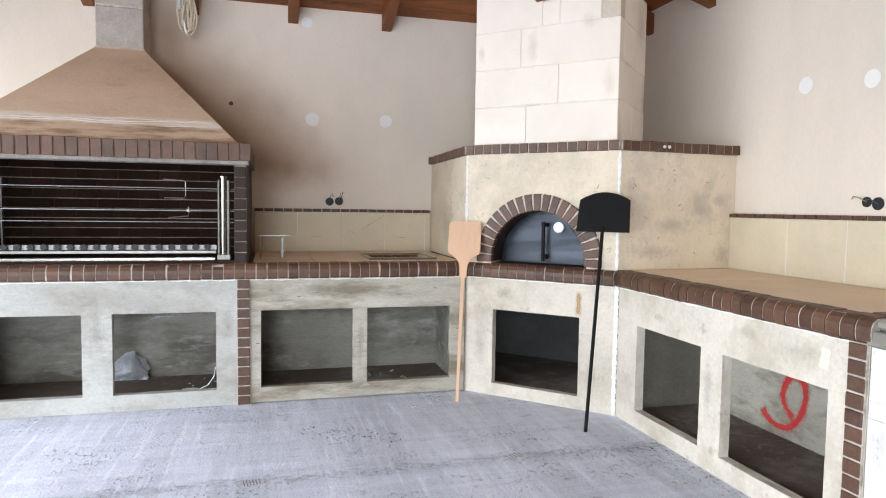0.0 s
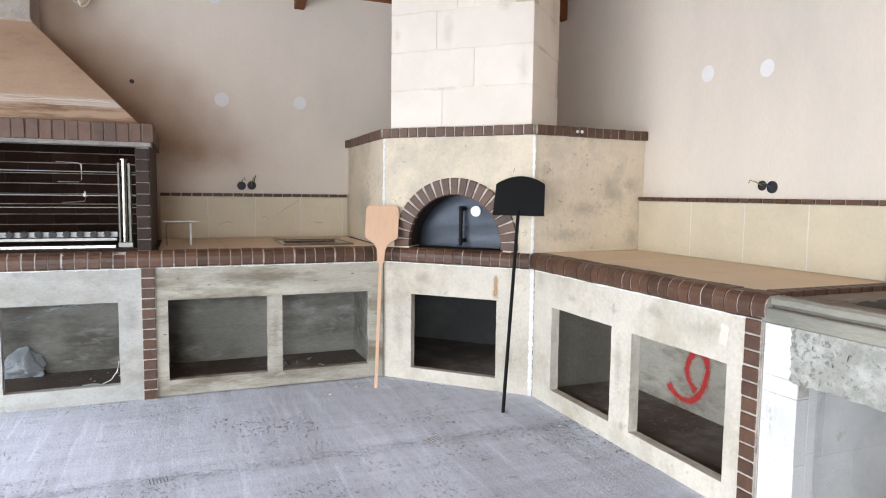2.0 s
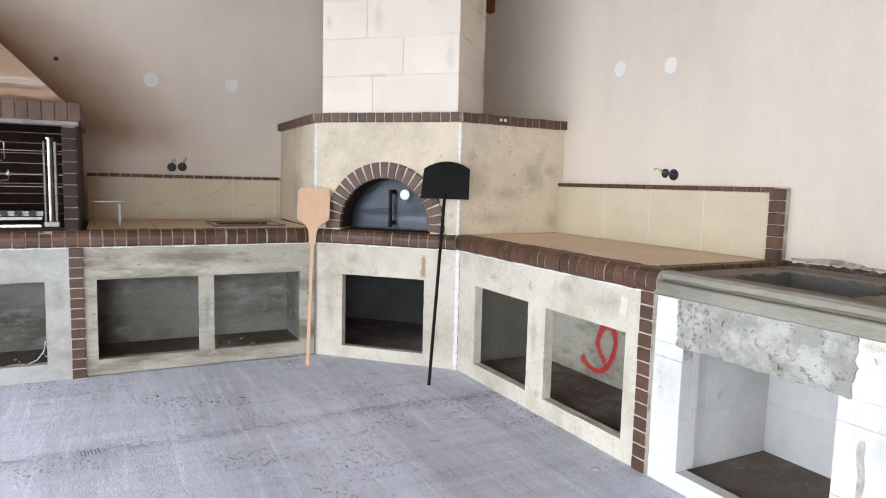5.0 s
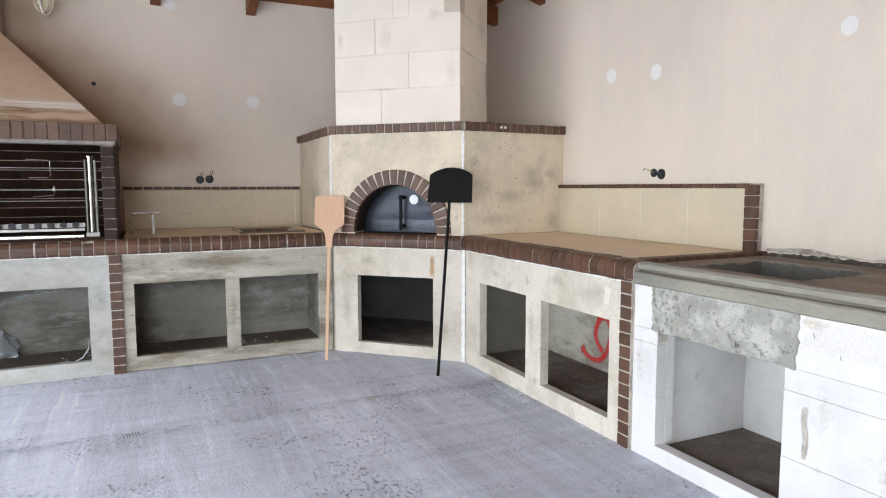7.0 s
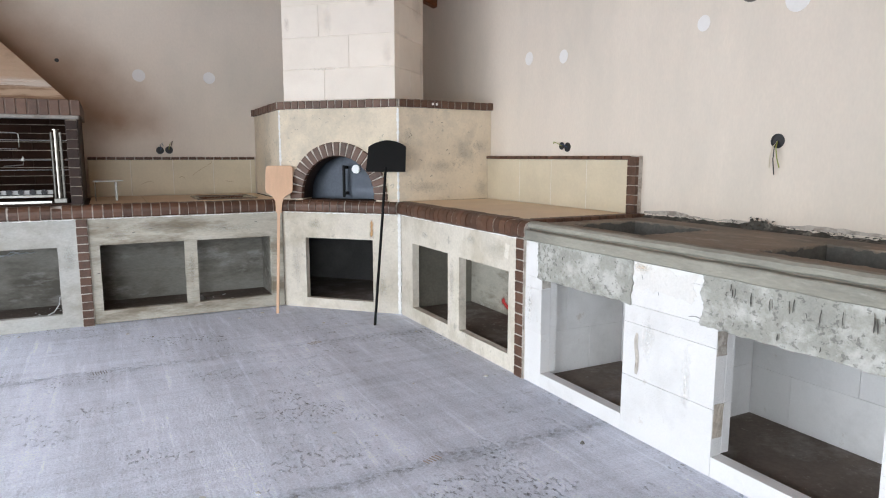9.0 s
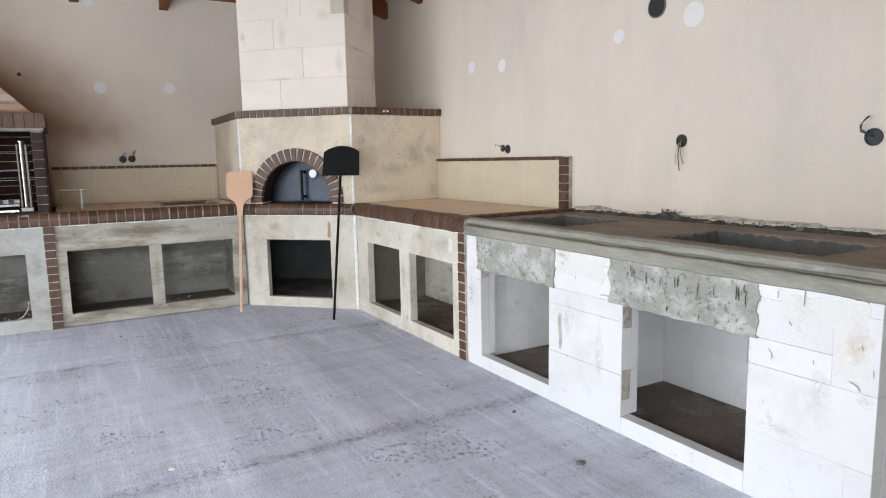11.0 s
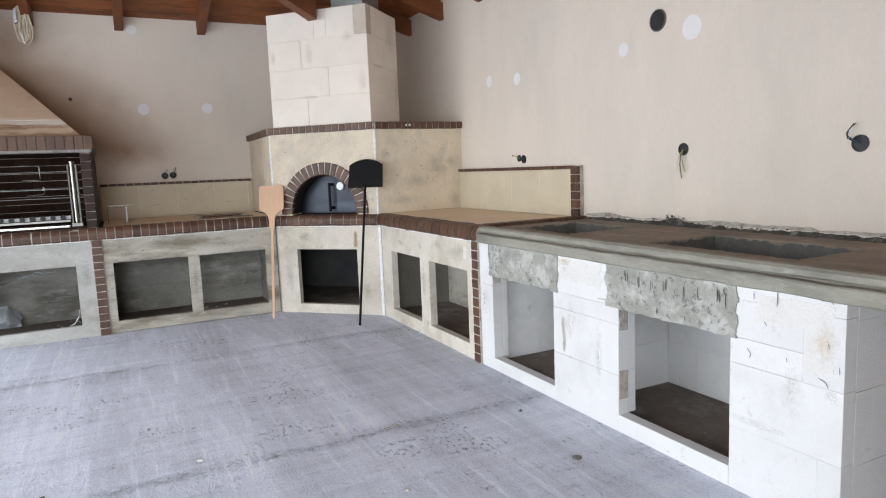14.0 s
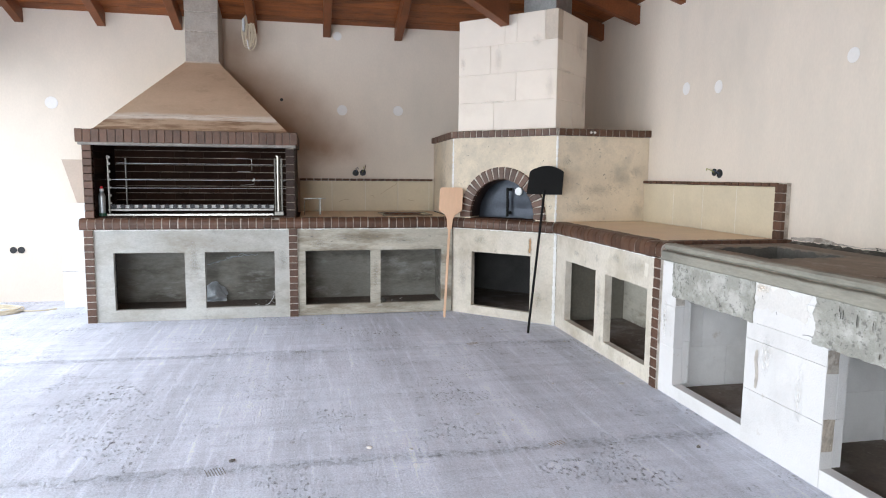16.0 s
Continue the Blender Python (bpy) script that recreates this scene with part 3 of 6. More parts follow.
def rafter(p, along, run, width=0.08, depth=0.16):
    """A sloping timber whose foot stands at p against a wall; along is the level direction in which it rises."""
    bm = bmesh.new()
    a = Vector(along).normalized()
    side = Vector((-a.y, a.x, 0)) * width / 2
    corners = []
    for s in (0, run):
        for z in (0, depth):
            q = Vector(p) + a * s + Vector((0, 0, z + PITCH * s))
            corners.append((bm.verts.new(q - side), bm.verts.new(q + side)))
    (a0, a1), (b0, b1), (c0, c1), (d0, d1) = corners
    for f in ((a0, a1, b1, b0), (c0, d0, d1, c1), (a0, c0, c1, a1), (b0, b1, d1, d0), (a0, b0, d0, c0), (a1, c1, d1, b1)):
        bm.faces.new(f)
    bmesh.ops.recalc_face_normals(bm, faces=bm.faces)
    bevelled(bm, 0.004)
    return tagged(part("rafter", bm, M["rafter"]), "dark stained timber rafter under the board ceiling", "rafter", "roof rafters", "structure")


for x in (1.055, 0.295, -0.455, -1.19, -1.91, -2.65, -3.4):
    rafter((x, NORTH, EAVES - 0.135), (0, -1, 0), min(EAST - x, x - WEST) + 0.05)
for y in (4.86, 4.11, 3.36, 2.6, 1.85, 1.1, 0.35, -0.4, -1.15, -1.9, -2.65, -3.4):
    rafter((EAST, y, EAVES - 0.185), (-1, 0, 0), min(NORTH - y, half))
    rafter((WEST, y, EAVES - 0.185), (1, 0, 0), min(NORTH - y, half))
bm = bmesh.new()
a, b = Vector((1.80, 4.08, 2.62)), Vector((0.95, 3.55, 2.91))
u = (b - a).normalized()
sd = Vector((-u.y, u.x, 0)).normalized() * 0.05
up = Vector((0, 0, 0.30))
vs = [bm.verts.new(q) for q in (a - sd, a + sd, a + sd + up, a - sd + up, b - sd, b + sd, b + sd + up * 2, b - sd + up * 2)]
for f in ((0, 1, 2, 3), (4, 7, 6, 5), (0, 4, 5, 1), (3, 2, 6, 7), (0, 3, 7, 4), (1, 5, 6, 2)):
    bm.faces.new([vs[i] for i in f])
bevelled(bm, 0.004)
tagged(part("roof_beam", bm, M["rafter"]), "dark stained roof beam cut off in front of the chimney", "beam", kind="structure")

# ---- shared brick meshes ----
def bullnose(length):
    """A rounded edging brick; local x along the edge, y into the counter, z up from the base top."""
    prof = [(0.07, 0.0), (-0.022, 0.0), (-0.034, 0.012), (-0.038, 0.04), (-0.036, 0.062), (-0.026, 0.083), (-0.006, 0.097), (0.02, 0.1), (0.07, 0.1)]
    bm = bmesh.new()
    rings = [[bm.verts.new((x, y, z)) for y, z in prof] for x in (0, length)]
    k = len(prof)
    for i in range(k):
        bm.faces.new((rings[0][i], rings[0][(i + 1) % k], rings[1][(i + 1) % k], rings[1][i]))
    bm.faces.new(rings[0][::-1])
    bm.faces.new(rings[1])
    return bm


def slip(w, d, h):
    bm = bmesh.new()
    box(bm, 0, w, 0, d, 0, h)
    return bevelled(bm, 0.003)


def soft_stain(parent, m, u, z, wide, high, mat):
    """A thin stain on the face at local y = 0 that fades out towards its rim."""
    bm = bmesh.new()
    uv = bm.loops.layers.uv.new("rim")
    mid = bm.verts.new(m @ Vector((u, -0.0028, z)))
    ring = [bm.verts.new(m @ Vector((u + wide * 1.6 * math.cos(a), -0.0028, z + high * 1.6 * math.sin(a)))) for a in [i * math.tau / 24 for i in range(24)]]
    for i in range(24):
        f = bm.faces.new((mid, ring[i], ring[(i + 1) % 24]))
        for lp in f.loops:
            lp[uv].uv = (0.0 if lp.vert is mid else 1.0, 0.0)
    ob = part("stain", bm, M[mat], parent)
    ob.visible_shadow = False
    return ob


EDGE_BRICK = mesh_of("brick", bullnose(0.059), M["brick"])
SLIP_BRICK = mesh_of("brick", slip(0.074, 0.03, 0.055), M["brick"])
SOLDIER = mesh_of("brick", slip(0.0585, 0.05, 0.112), M["brick"])
CORNICE_BRICK = mesh_of("brick", slip(0.0585, 0.07, 0.06), M["brick"])
STRIP_BRICK = mesh_of("brick", slip(0.068, 0.04, 0.024), M["brick"])
PILLAR_BRICK = mesh_of("brick", slip(0.074, 0.05, 0.058), M["brick"])
SOOTY_BRICK = mesh_of("brick", slip(0.074, 0.05, 0.058), M["half_sooty"])
FIRE_BRICK = mesh_of("brick", slip(0.262, 0.03, 0.060), M["fire"])


def jitter(a):
    return random.uniform(-a, a)


def edging(parent, m, length, pitch=0.0665):
    """A row of rounded bricks on a mortar bed along an edge."""
    n = max(1, round(length / pitch))
    p = length / n
    bm = bullnose(length)
    for v in bm.verts:
        v.co.y = v.co.y + 0.005 if v.co.y < 0.05 else v.co.y - 0.004
        v.co.z = min(max(v.co.z, 0.003), 0.096)
    part("mortar_bed", put_at(bm, m), M["mortar"], parent)
    for i in range(n):
        placed("brick", EDGE_BRICK, m @ pose(i * p + 0.003 + jitter(0.0022), jitter(0.003), jitter(0.002), 0, jitter(1.2), jitter(1.5)), parent)


def brick_column(parent, m, z1):
    """A narrow pier of single bricks, 74 mm wide, standing proud of the face behind it."""
    col = part("brick_column", put_at_box(m, -0.002, 0.076, -0.012, 0.02, 0, z1), M["mortar"], parent)
    n = round(z1 / 0.0632)
    for i in range(n):
        placed("brick", SLIP_BRICK, m @ pose(jitter(0.001), -0.018 + jitter(0.0015), i * z1 / n + 0.004), col)
    return col


def put_at_box(m, *b):
    bm = bmesh.new()
    box(bm, *b)
    return put_at(bm, m)


# ---- north counter: barbecue and sink base ----
counter = thing("masonry_counter", "rendered masonry counter with open cupboards and rounded brown brick edging", "counter")
X0, X1 = -1.81, 1.43
for a, b, holes, mat in ((X0, -0.057, ((-1.586, -1.0), (-0.83, -0.225)), "cement_grey"), (-0.057, X1, ((0.05, 0.65), (0.742, 1.33)), "cement_dirty")):
    bm = bmesh.new()
    panel(bm, b - a, 0.002 if a < -1 else 0.008, 0.82, 0.055, [(c - a, d - a, 0.105, 0.612) for c, d in holes])
    uneven(bm)
    put_at(bm, pose(a, FRONT_N, 0))
    part("front_panel", bm, M[mat], counter, "grey-beige cement-rendered front with square openings")
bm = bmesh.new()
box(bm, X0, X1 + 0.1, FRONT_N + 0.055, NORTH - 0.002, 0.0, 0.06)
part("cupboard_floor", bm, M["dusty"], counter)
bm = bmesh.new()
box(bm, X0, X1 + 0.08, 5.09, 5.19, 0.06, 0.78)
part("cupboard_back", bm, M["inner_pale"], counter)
# Right partition paler where light falls; left ones painted dark as in shade.
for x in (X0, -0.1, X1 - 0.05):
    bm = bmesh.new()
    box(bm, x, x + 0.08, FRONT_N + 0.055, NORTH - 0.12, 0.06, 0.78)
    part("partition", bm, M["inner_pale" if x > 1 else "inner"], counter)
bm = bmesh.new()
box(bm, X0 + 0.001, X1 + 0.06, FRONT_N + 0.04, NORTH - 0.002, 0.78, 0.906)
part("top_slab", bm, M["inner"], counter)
edging(counter, pose(-1.84, FRONT_N, 0.82), 3.26)
edging(counter, pose(-1.815, FRONT_N + 0.55, 0.82, 0, 0, -90), 0.5)
brick_column(counter, pose(-0.094, FRONT_N, 0), 0.818)
brick_column(counter, pose(-1.81, FRONT_N, 0), 0.818)
for a, b, c, d in ((0.0, 0.40, 4.552, 5.06), (0.404, 0.796, 4.552, 5.06), (0.0, 0.40, 5.064, 5.592), (0.404, 0.796, 5.064, 5.592),
                   (0.80, 1.285, 4.552, 4.715), (0.80, 1.285, 5.165, 5.592), (1.289, 1.43, 4.552, 5.06), (1.289, 1.43, 5.064, 5.592)):
    bm = slip(b - a, d - c, 0.012)
    put_at(bm, pose(a, c, 0.906))
    part("worktop_tile", bm, M["counter_tile"], counter)

splash = thing("tiled_splashback", "beige stone tile splashback with a thin brown brick strip on top", "splashback")
bm = bmesh.new()
box(bm, -0.009, 1.447, NORTH - 0.0185, NORTH - 0.001, TOP, TOP + 0.325)
part("tile_bed", bm, M["pale_grout"], splash)
for a, b in ((-0.01, 0.33), (0.334, 0.69), (0.694, 1.05), (1.054, 1.40), (1.404, 1.448)):
    bm = slip(b - a, 0.018, 0.325)
    put_at(bm, pose(a, NORTH - 0.02, TOP))
    part("tile", bm, M["tile"], splash)
bm = bmesh.new()
box(bm, -0.01, 1.448, NORTH - 0.03, NORTH - 0.001, TOP + 0.326, TOP + 0.35)
part("mortar_bed", bm, M["mortar"], splash)
for i in range(19):
    placed("brick", STRIP_BRICK, pose(-0.008 + i * 0.0765, NORTH - 0.041 + jitter(0.001), TOP + 0.327), splash)

# ---- barbecue on the counter ----
grill = thing("barbecue_fireplace", "brick barbecue firebox with a smoke-stained plaster hood and block flue", "barbecue")
GL, GR, GB = -1.795, -0.032, 5.15
bm = bmesh.new()
box(bm, GL + 0.002, GL + 0.076, FRONT_N, NORTH - 0.002, TOP, 1.56)
pil = part("pillar", bm, M["fire_mortar"], grill)
for i in range(10):
    z = TOP + 0.002 + i * 0.064
    placed("brick", PILLAR_BRICK, pose(GL + 0.002, FRONT_N - 0.012 + jitter(0.002), z), pil)
    placed("brick", FIRE_BRICK, pose(GL, FRONT_N + 0.32, z, 0, 0, -90), pil)
    for y in (0.05, 0.32):
        placed("brick", FIRE_BRICK, pose(GL + 0.078, FRONT_N + y, z, 0, 0, 90), pil)
bm = bmesh.new()
box(bm, GR - 0.078, GR - 0.004, FRONT_N + 0.006, NORTH - 0.004, TOP, 1.545)
pier = part("pillar", bm, M["firebox_joint"], grill, "smoke-darkened brick pier of the firebox")
for i in range(9):
    placed("brick", SOOTY_BRICK, pose(GR - 0.079 + jitter(0.001), FRONT_N - 0.002 + jitter(0.002), TOP + 0.004 + i * 0.0685) @ Matrix.Diagonal((1, 1, 1.06, 1)), pier)
bm = bmesh.new()
box(bm, GL + 0.05, GR - 0.03, GB, NORTH - 0.004, TOP, 1.62)
back = part("firebox_back", bm, M["fire_mortar"], grill, "soot-blackened brick back of the firebox")
for j in range(10):
    x = GL + 0.08 - (0.135 if j % 2 else 0.0)
    while x < GR - 0.05:
        a, b = max(x, GL + 0.06), min(x + 0.262, GR - 0.032)
        placed("brick", FIRE_BRICK, pose(a, GB - 0.006 + jitter(0.0015), TOP + 0.003 + j * 0.0675) @ Matrix.Diagonal(((b - a) / 0.262, 1, 1, 1)), back)
        x += 0.268
for j in range(1, 10):
    bm = bmesh.new()
    box(bm, GL + 0.08, GR - 0.08, GB - 0.0075, GB - 0.002, TOP + j * 0.0675 - 0.0032, TOP + j * 0.0675 + 0.0018)
    part("bed_joint", bm, M["firebox_joint"], back, "pale mortar line between brick courses")
bm = bmesh.new()
box(bm, GL + 0.07, GR - 0.032, FRONT_N + 0.065, GB, TOP - 0.01, TOP + 0.012)
part("firebox_floor", bm, M["fire_mortar"], grill)
bm = bmesh.new()
box(bm, GL - 0.02, GR + 0.012, FRONT_N - 0.035, FRONT_N + 0.10, 1.545, 1.57)
bevelled(bm, 0.004)
part("lintel_ledge", bm, M["ledge"], grill, "rough pale concrete lintel underside")
bm = bmesh.new()
box(bm, -1.83, -0.008, FRONT_N - 0.03, FRONT_N + 0.12, 1.57, 1.678)
box(bm, -1.83, -1.73, FRONT_N + 0.12, NORTH - 0.003, 1.57, 1.676)
box(bm, -0.085, -0.008, FRONT_N + 0.12, NORTH - 0.003, 1.57, 1.676)
lint = part("lintel", bm, M["lintel_mortar"], grill, "soldier course of brown bricks over the firebox")
for i in range(28):
    placed("brick", SOLDIER, pose(-1.836 + i * 0.0655 + jitter(0.001), FRONT_N - 0.036 + jitter(0.002), 1.568 + jitter(0.002), 0, jitter(0.7), 0), lint)
for i in range(16):
    placed("brick", SOLDIER, pose(-1.836, FRONT_N + 0.078 + i * 0.0662, 1.568 + jitter(0.002), 0, 0, -90), lint)
# Tan side plaster takes a dark brick colour in place of its shade.
bm = bmesh.new()
box(bm, GR - 0.0035, GR + 0.002, FRONT_N + 0.012, NORTH - 0.003, TOP, 1.565)
part("side_render", bm, M["half_sooty"], grill, "plaster on the outer side of the firebox, coloured dark for shade")


def frustum(bm, a, b):
    """A sloping box between two level rectangles (x0, x1, y0, y1, z)."""
    rings = []
    for x0, x1, y0, y1, z in (a, b):
        rings.append([bm.verts.new(p) for p in ((x0, y0, z), (x1, y0, z), (x1, y1, z), (x0, y1, z))])
    for i in range(4):
        bm.faces.new((rings[0][i], rings[0][(i + 1) % 4], rings[1][(i + 1) % 4], rings[1][i]))
    bm.faces.new(rings[0][::-1])
    bm.faces.new(rings[1])


HB = (-1.70, -0.085, FRONT_N - 0.02, NORTH - 0.004, 1.678)
HT = (-1.08, -0.755, 5.27, NORTH - 0.004, 2.385)


def hood_level(f, grow=0.0):
    a = [p + (q - p) * f for p, q in zip(HB, HT)]
    return (a[0] - grow, a[1] + grow, a[2] - grow, a[3], a[4])


bm = bmesh.new()
frustum(bm, HB, HT)
part("hood", bm, M["hood"], grill, "tan smoke-stained plaster hood")
bm = bmesh.new()
for f_mid, u0, u1, wide in ((0.188, 0.01, 0.99, 0.012), (0.165, 0.10, 0.55, 0.008), (0.205, 0.45, 0.97, 0.007), (0.150, 0.55, 0.93, 0.006)):
    prev = None
    for i in range(121):
        u = u0 + (u1 - u0) * i / 120
        f = f_mid + 0.014 * noise.noise(Vector((u * 7, f_mid * 50, 0))) + 0.006 * noise.noise(Vector((u * 31, f_mid * 50, 2)))
        w = wide * max(0.05, 0.6 + 0.9 * noise.noise(Vector((u * 19, f_mid * 90, 5)))) * min(1, 8 * (u - u0), 8 * (u1 - u))
        row = []
        for df, g in ((-w, 0.0), (-w * 0.4, 0.0035), (w * 0.4, 0.003), (w, 0.0)):
            lv = hood_level(f + df, g)
            row.append(bm.verts.new((lv[0] + (lv[1] - lv[0]) * u, lv[2] - 0.0004, lv[4])))
        if prev:
            for k in range(3):
                bm.faces.new((prev[k], row[k], row[k + 1], prev[k + 1]))
        prev = row
part("plaster_band", bm, M["hood_band"], grill, "whitish torn smear of fresh plaster along the hood", smooth=True)
bm = bmesh.new()
frustum(bm, (-1.085, -0.752, 5.268, NORTH - 0.004, 2.383), (-1.078, -0.757, 5.28, NORTH - 0.004, 2.40))
part("collar", bm, M["hood_band"], grill)
z = 2.385
for h in (0.30, 0.19, 0.20, 0.20):
    bm = bmesh.new()
    box(bm, -1.075 + jitter(0.002), -0.76 + jitter(0.002), 5.285, NORTH - 0.004, z + 0.003, z + h - 0.003)
    bevelled(bm, 0.006)
    part("flue_block", bm, M["flue"], grill, "grey lightweight concrete flue block")
    bm = bmesh.new()
    box(bm, -1.07, -0.765, 5.29, NORTH - 0.006, z - 0.004, z + 0.004)
    part("mortar_joint", bm, M["mortar"], grill)
    z += h

# ---- corner pizza oven ----
oven = thing("pizza_oven", "corner pizza oven, beige rendered, with a brick arch and brick cornice", "pizza oven")
bm = bmesh.new()
panel(bm, OV_L, 0, 0.82, 0.055, [(0.215, 0.83, 0.085, 0.60)])
put_at(uneven(bm), OVEN)
part("base_front", bm, M["cement"], oven, "pale cement-rendered base with a square opening")
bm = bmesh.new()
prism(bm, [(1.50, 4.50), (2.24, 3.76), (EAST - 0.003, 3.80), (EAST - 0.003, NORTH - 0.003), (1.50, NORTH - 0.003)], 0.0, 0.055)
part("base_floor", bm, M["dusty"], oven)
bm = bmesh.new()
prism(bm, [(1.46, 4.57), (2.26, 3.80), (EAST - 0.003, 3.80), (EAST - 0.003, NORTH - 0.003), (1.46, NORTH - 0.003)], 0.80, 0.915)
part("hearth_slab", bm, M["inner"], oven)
# Back and sides painted near black for the shade inside the oven base.
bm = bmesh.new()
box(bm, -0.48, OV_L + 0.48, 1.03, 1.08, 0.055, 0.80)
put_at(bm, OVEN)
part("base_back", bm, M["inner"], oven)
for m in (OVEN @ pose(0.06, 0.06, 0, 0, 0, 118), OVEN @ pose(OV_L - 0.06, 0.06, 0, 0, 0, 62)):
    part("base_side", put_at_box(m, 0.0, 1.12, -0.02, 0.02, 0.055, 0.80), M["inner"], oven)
edging(oven, OVEN @ pose(0.012, 0, 0.82), OV_L - 0.02)

AZ, RI, RO, AXC = 0.955, 0.335, 0.437, OV_L / 2
# upper body with an arched mouth: front face strip round the arch
bm = bmesh.new()
seg = 28
arc = [(AXC + RI * math.cos(math.pi * i / seg), AZ + RI * math.sin(math.pi * i / seg)) for i in range(seg + 1)]
inner_line = [(AXC + RI, TOP - 0.005)] + arc + [(AXC - RI, TOP - 0.005)]
outer = []
for x, zz in inner_line:
    dx, dz = x - AXC, zz - AZ
    if zz <= AZ:
        outer.append((OV_L if dx > 0 else 0.0, zz))
    else:
        k = min((OV_L / 2) / max(abs(dx), 1e-6), (1.66 - AZ) / max(dz, 1e-6))
        outer.append((AXC + dx * k, AZ + dz * k))
fv = [(bm.verts.new((x, 0, zz)), bm.verts.new((u, 0, w)), bm.verts.new((x, 0.36, zz))) for (x, zz), (u, w) in zip(inner_line, outer)]
for p, q in zip(fv, fv[1:]):
    bm.faces.new((p[0], p[1], q[1], q[0]))
    bm.faces.new((p[0], q[0], q[2], p[2]))
for cx, zz in ((0.0, 1.66), (OV_L, 1.66)):
    near = [q for q in fv if (abs(q[1].co.x - cx) < 1e-4 and q[1].co.z < 1.6599)]
    tops = [q for q in fv if q[1].co.z > 1.6599]
    a = max(near, key=lambda q: q[1].co.z)
    b = min(tops, key=lambda q: abs(q[1].co.x - cx))
    bm.faces.new((a[1], bm.verts.new((cx, 0, zz)), b[1]))
put_at(bm, OVEN)
part("oven_front", bm, M["render"], oven, "beige rendered front pierced by the arched mouth")
bm = bmesh.new()
box(bm, 0, 1, 0, 1, 0, 1)
for v, p in zip(bm.verts, [(OV_A.x, OV_A.y), (OV_A.x + 0.06, OV_A.y + 0.06), (OV_A.x + 0.02, NORTH - 0.003), (OV_A.x + 0.08, NORTH - 0.003)] * 2):
    v.co = (*p, TOP if v.co.z < 0.5 else 1.66)
part("side_wall", bm, M["render"], oven)
bm = bmesh.new()
box(bm, 0, 1, 0, 1, 0, 1)
for v, p in zip(bm.verts, [(OV_B.x, OV_B.y), (EAST - 0.003, OV_B.y + 0.055), (OV_B.x + 0.06, OV_B.y + 0.06), (EAST - 0.003, OV_B.y + 0.12)] * 2):
    v.co = (*p, TOP if v.co.z < 0.5 else 1.66)
part("side_wall", bm, M["render"], oven)
bm = bmesh.new()
prism(bm, [(OV_A.x, OV_A.y), (OV_B.x, OV_B.y), (EAST - 0.003, OV_B.y + 0.05), (EAST - 0.003, NORTH - 0.003), (OV_A.x + 0.01, NORTH - 0.003)], 1.66, 1.72)
part("top_slab", bm, M["mortar"], oven)
for m, z0, z1 in ((OVEN @ pose(0.0, 0, 0), TOP, 1.655), (OVEN @ pose(OV_L, 0, 0), TOP, 1.655), (OVEN @ pose(OV_L + 0.004, 0, 0), 0.0, 0.82)):
    bm = bmesh.new()
    prev = None
    for i in range(91):
        w = (0.009 if z0 else 0.014) + 0.006 * noise.noise(Vector((i * 0.31, z0, m.translation.x))) + 0.005 * noise.noise(Vector((i * 0.9, z0, 8)))
        row = [bm.verts.new((dx, dy, z0 + (z1 - z0) * i / 90)) for dx, dy in ((-w, -0.0025), (0, -0.006), (w, -0.0025))]
        if prev:
            bm.faces.new((prev[0], prev[1], row[1], row[0]))
            bm.faces.new((prev[1], prev[2], row[2], row[1]))
        prev = row
    put_at(bm, m)
    part("corner_joint", bm, M["efflorescence"], oven, "white filler joint down the corner")
# arch of voussoirs on a mortar ring
arch = new("brick_arch")
arch.parent = oven
bm = bmesh.new()
ring = []
for i in range(31):
    a = -0.075 + (math.pi + 0.15) * i / 30
    ring.append([bm.verts.new((AXC + r * math.cos(a), y, AZ + r * math.sin(a))) for r, y in ((RI - 0.004, -0.016), (RO - 0.006, -0.016), (RO - 0.006, 0.15), (RI - 0.004, 0.15))])
for p, q in zip(ring, ring[1:]):
    for i in range(4):
        bm.faces.new((p[i], p[(i + 1) % 4], q[(i + 1) % 4], q[i]))
put_at(bm, OVEN)
part("mortar_ring", bm, M["mortar"], arch)
bm = bmesh.new()
va = (math.pi + 0.17) / 21
vs = []
for y in (-0.022, 0.15):
    for r in (RI - 0.010, RO):
        for sgn in (-1, 1):
            h = va / 2 * r - (0.008 if r > 0.4 else 0.003)
            vs.append(bm.verts.new((r, y, sgn * h)))
for f in ((0, 1, 3, 2), (4, 6, 7, 5), (0, 4, 5, 1), (2, 3, 7, 6), (0, 2, 6, 4), (1, 5, 7, 3)):
    bm.faces.new([vs[i] for i in f])
bmesh.ops.recalc_face_normals(bm, faces=bm.faces)
bevelled(bm, 0.004)
VOUSSOIR = mesh_of("brick", bm, M["brick"])
for i in range(21):
    a = -0.085 + va * (i + 0.5)
    placed("brick", VOUSSOIR, OVEN @ pose(AXC, jitter(0.003), AZ) @ pose(0, 0, 0, 0, -math.degrees(a), 0), arch)
bm = bmesh.new()
ring = []
for i in range(37):
    a = -0.06 + (math.pi + 0.12) * i / 36
    ring.append([bm.verts.new((AXC + (RI - 0.013 + dr) * math.cos(a), y, AZ + (RI - 0.013 + dr) * math.sin(a))) for dr, y in ((0.002, 0.012), (0.0, 0.03), (0.0, 0.15), (0.002, 0.152))])
for p, q in zip(ring, ring[1:]):
    for i in range(3):
        bm.faces.new((p[i], p[i + 1], q[i + 1], q[i]))
put_at(bm, OVEN)
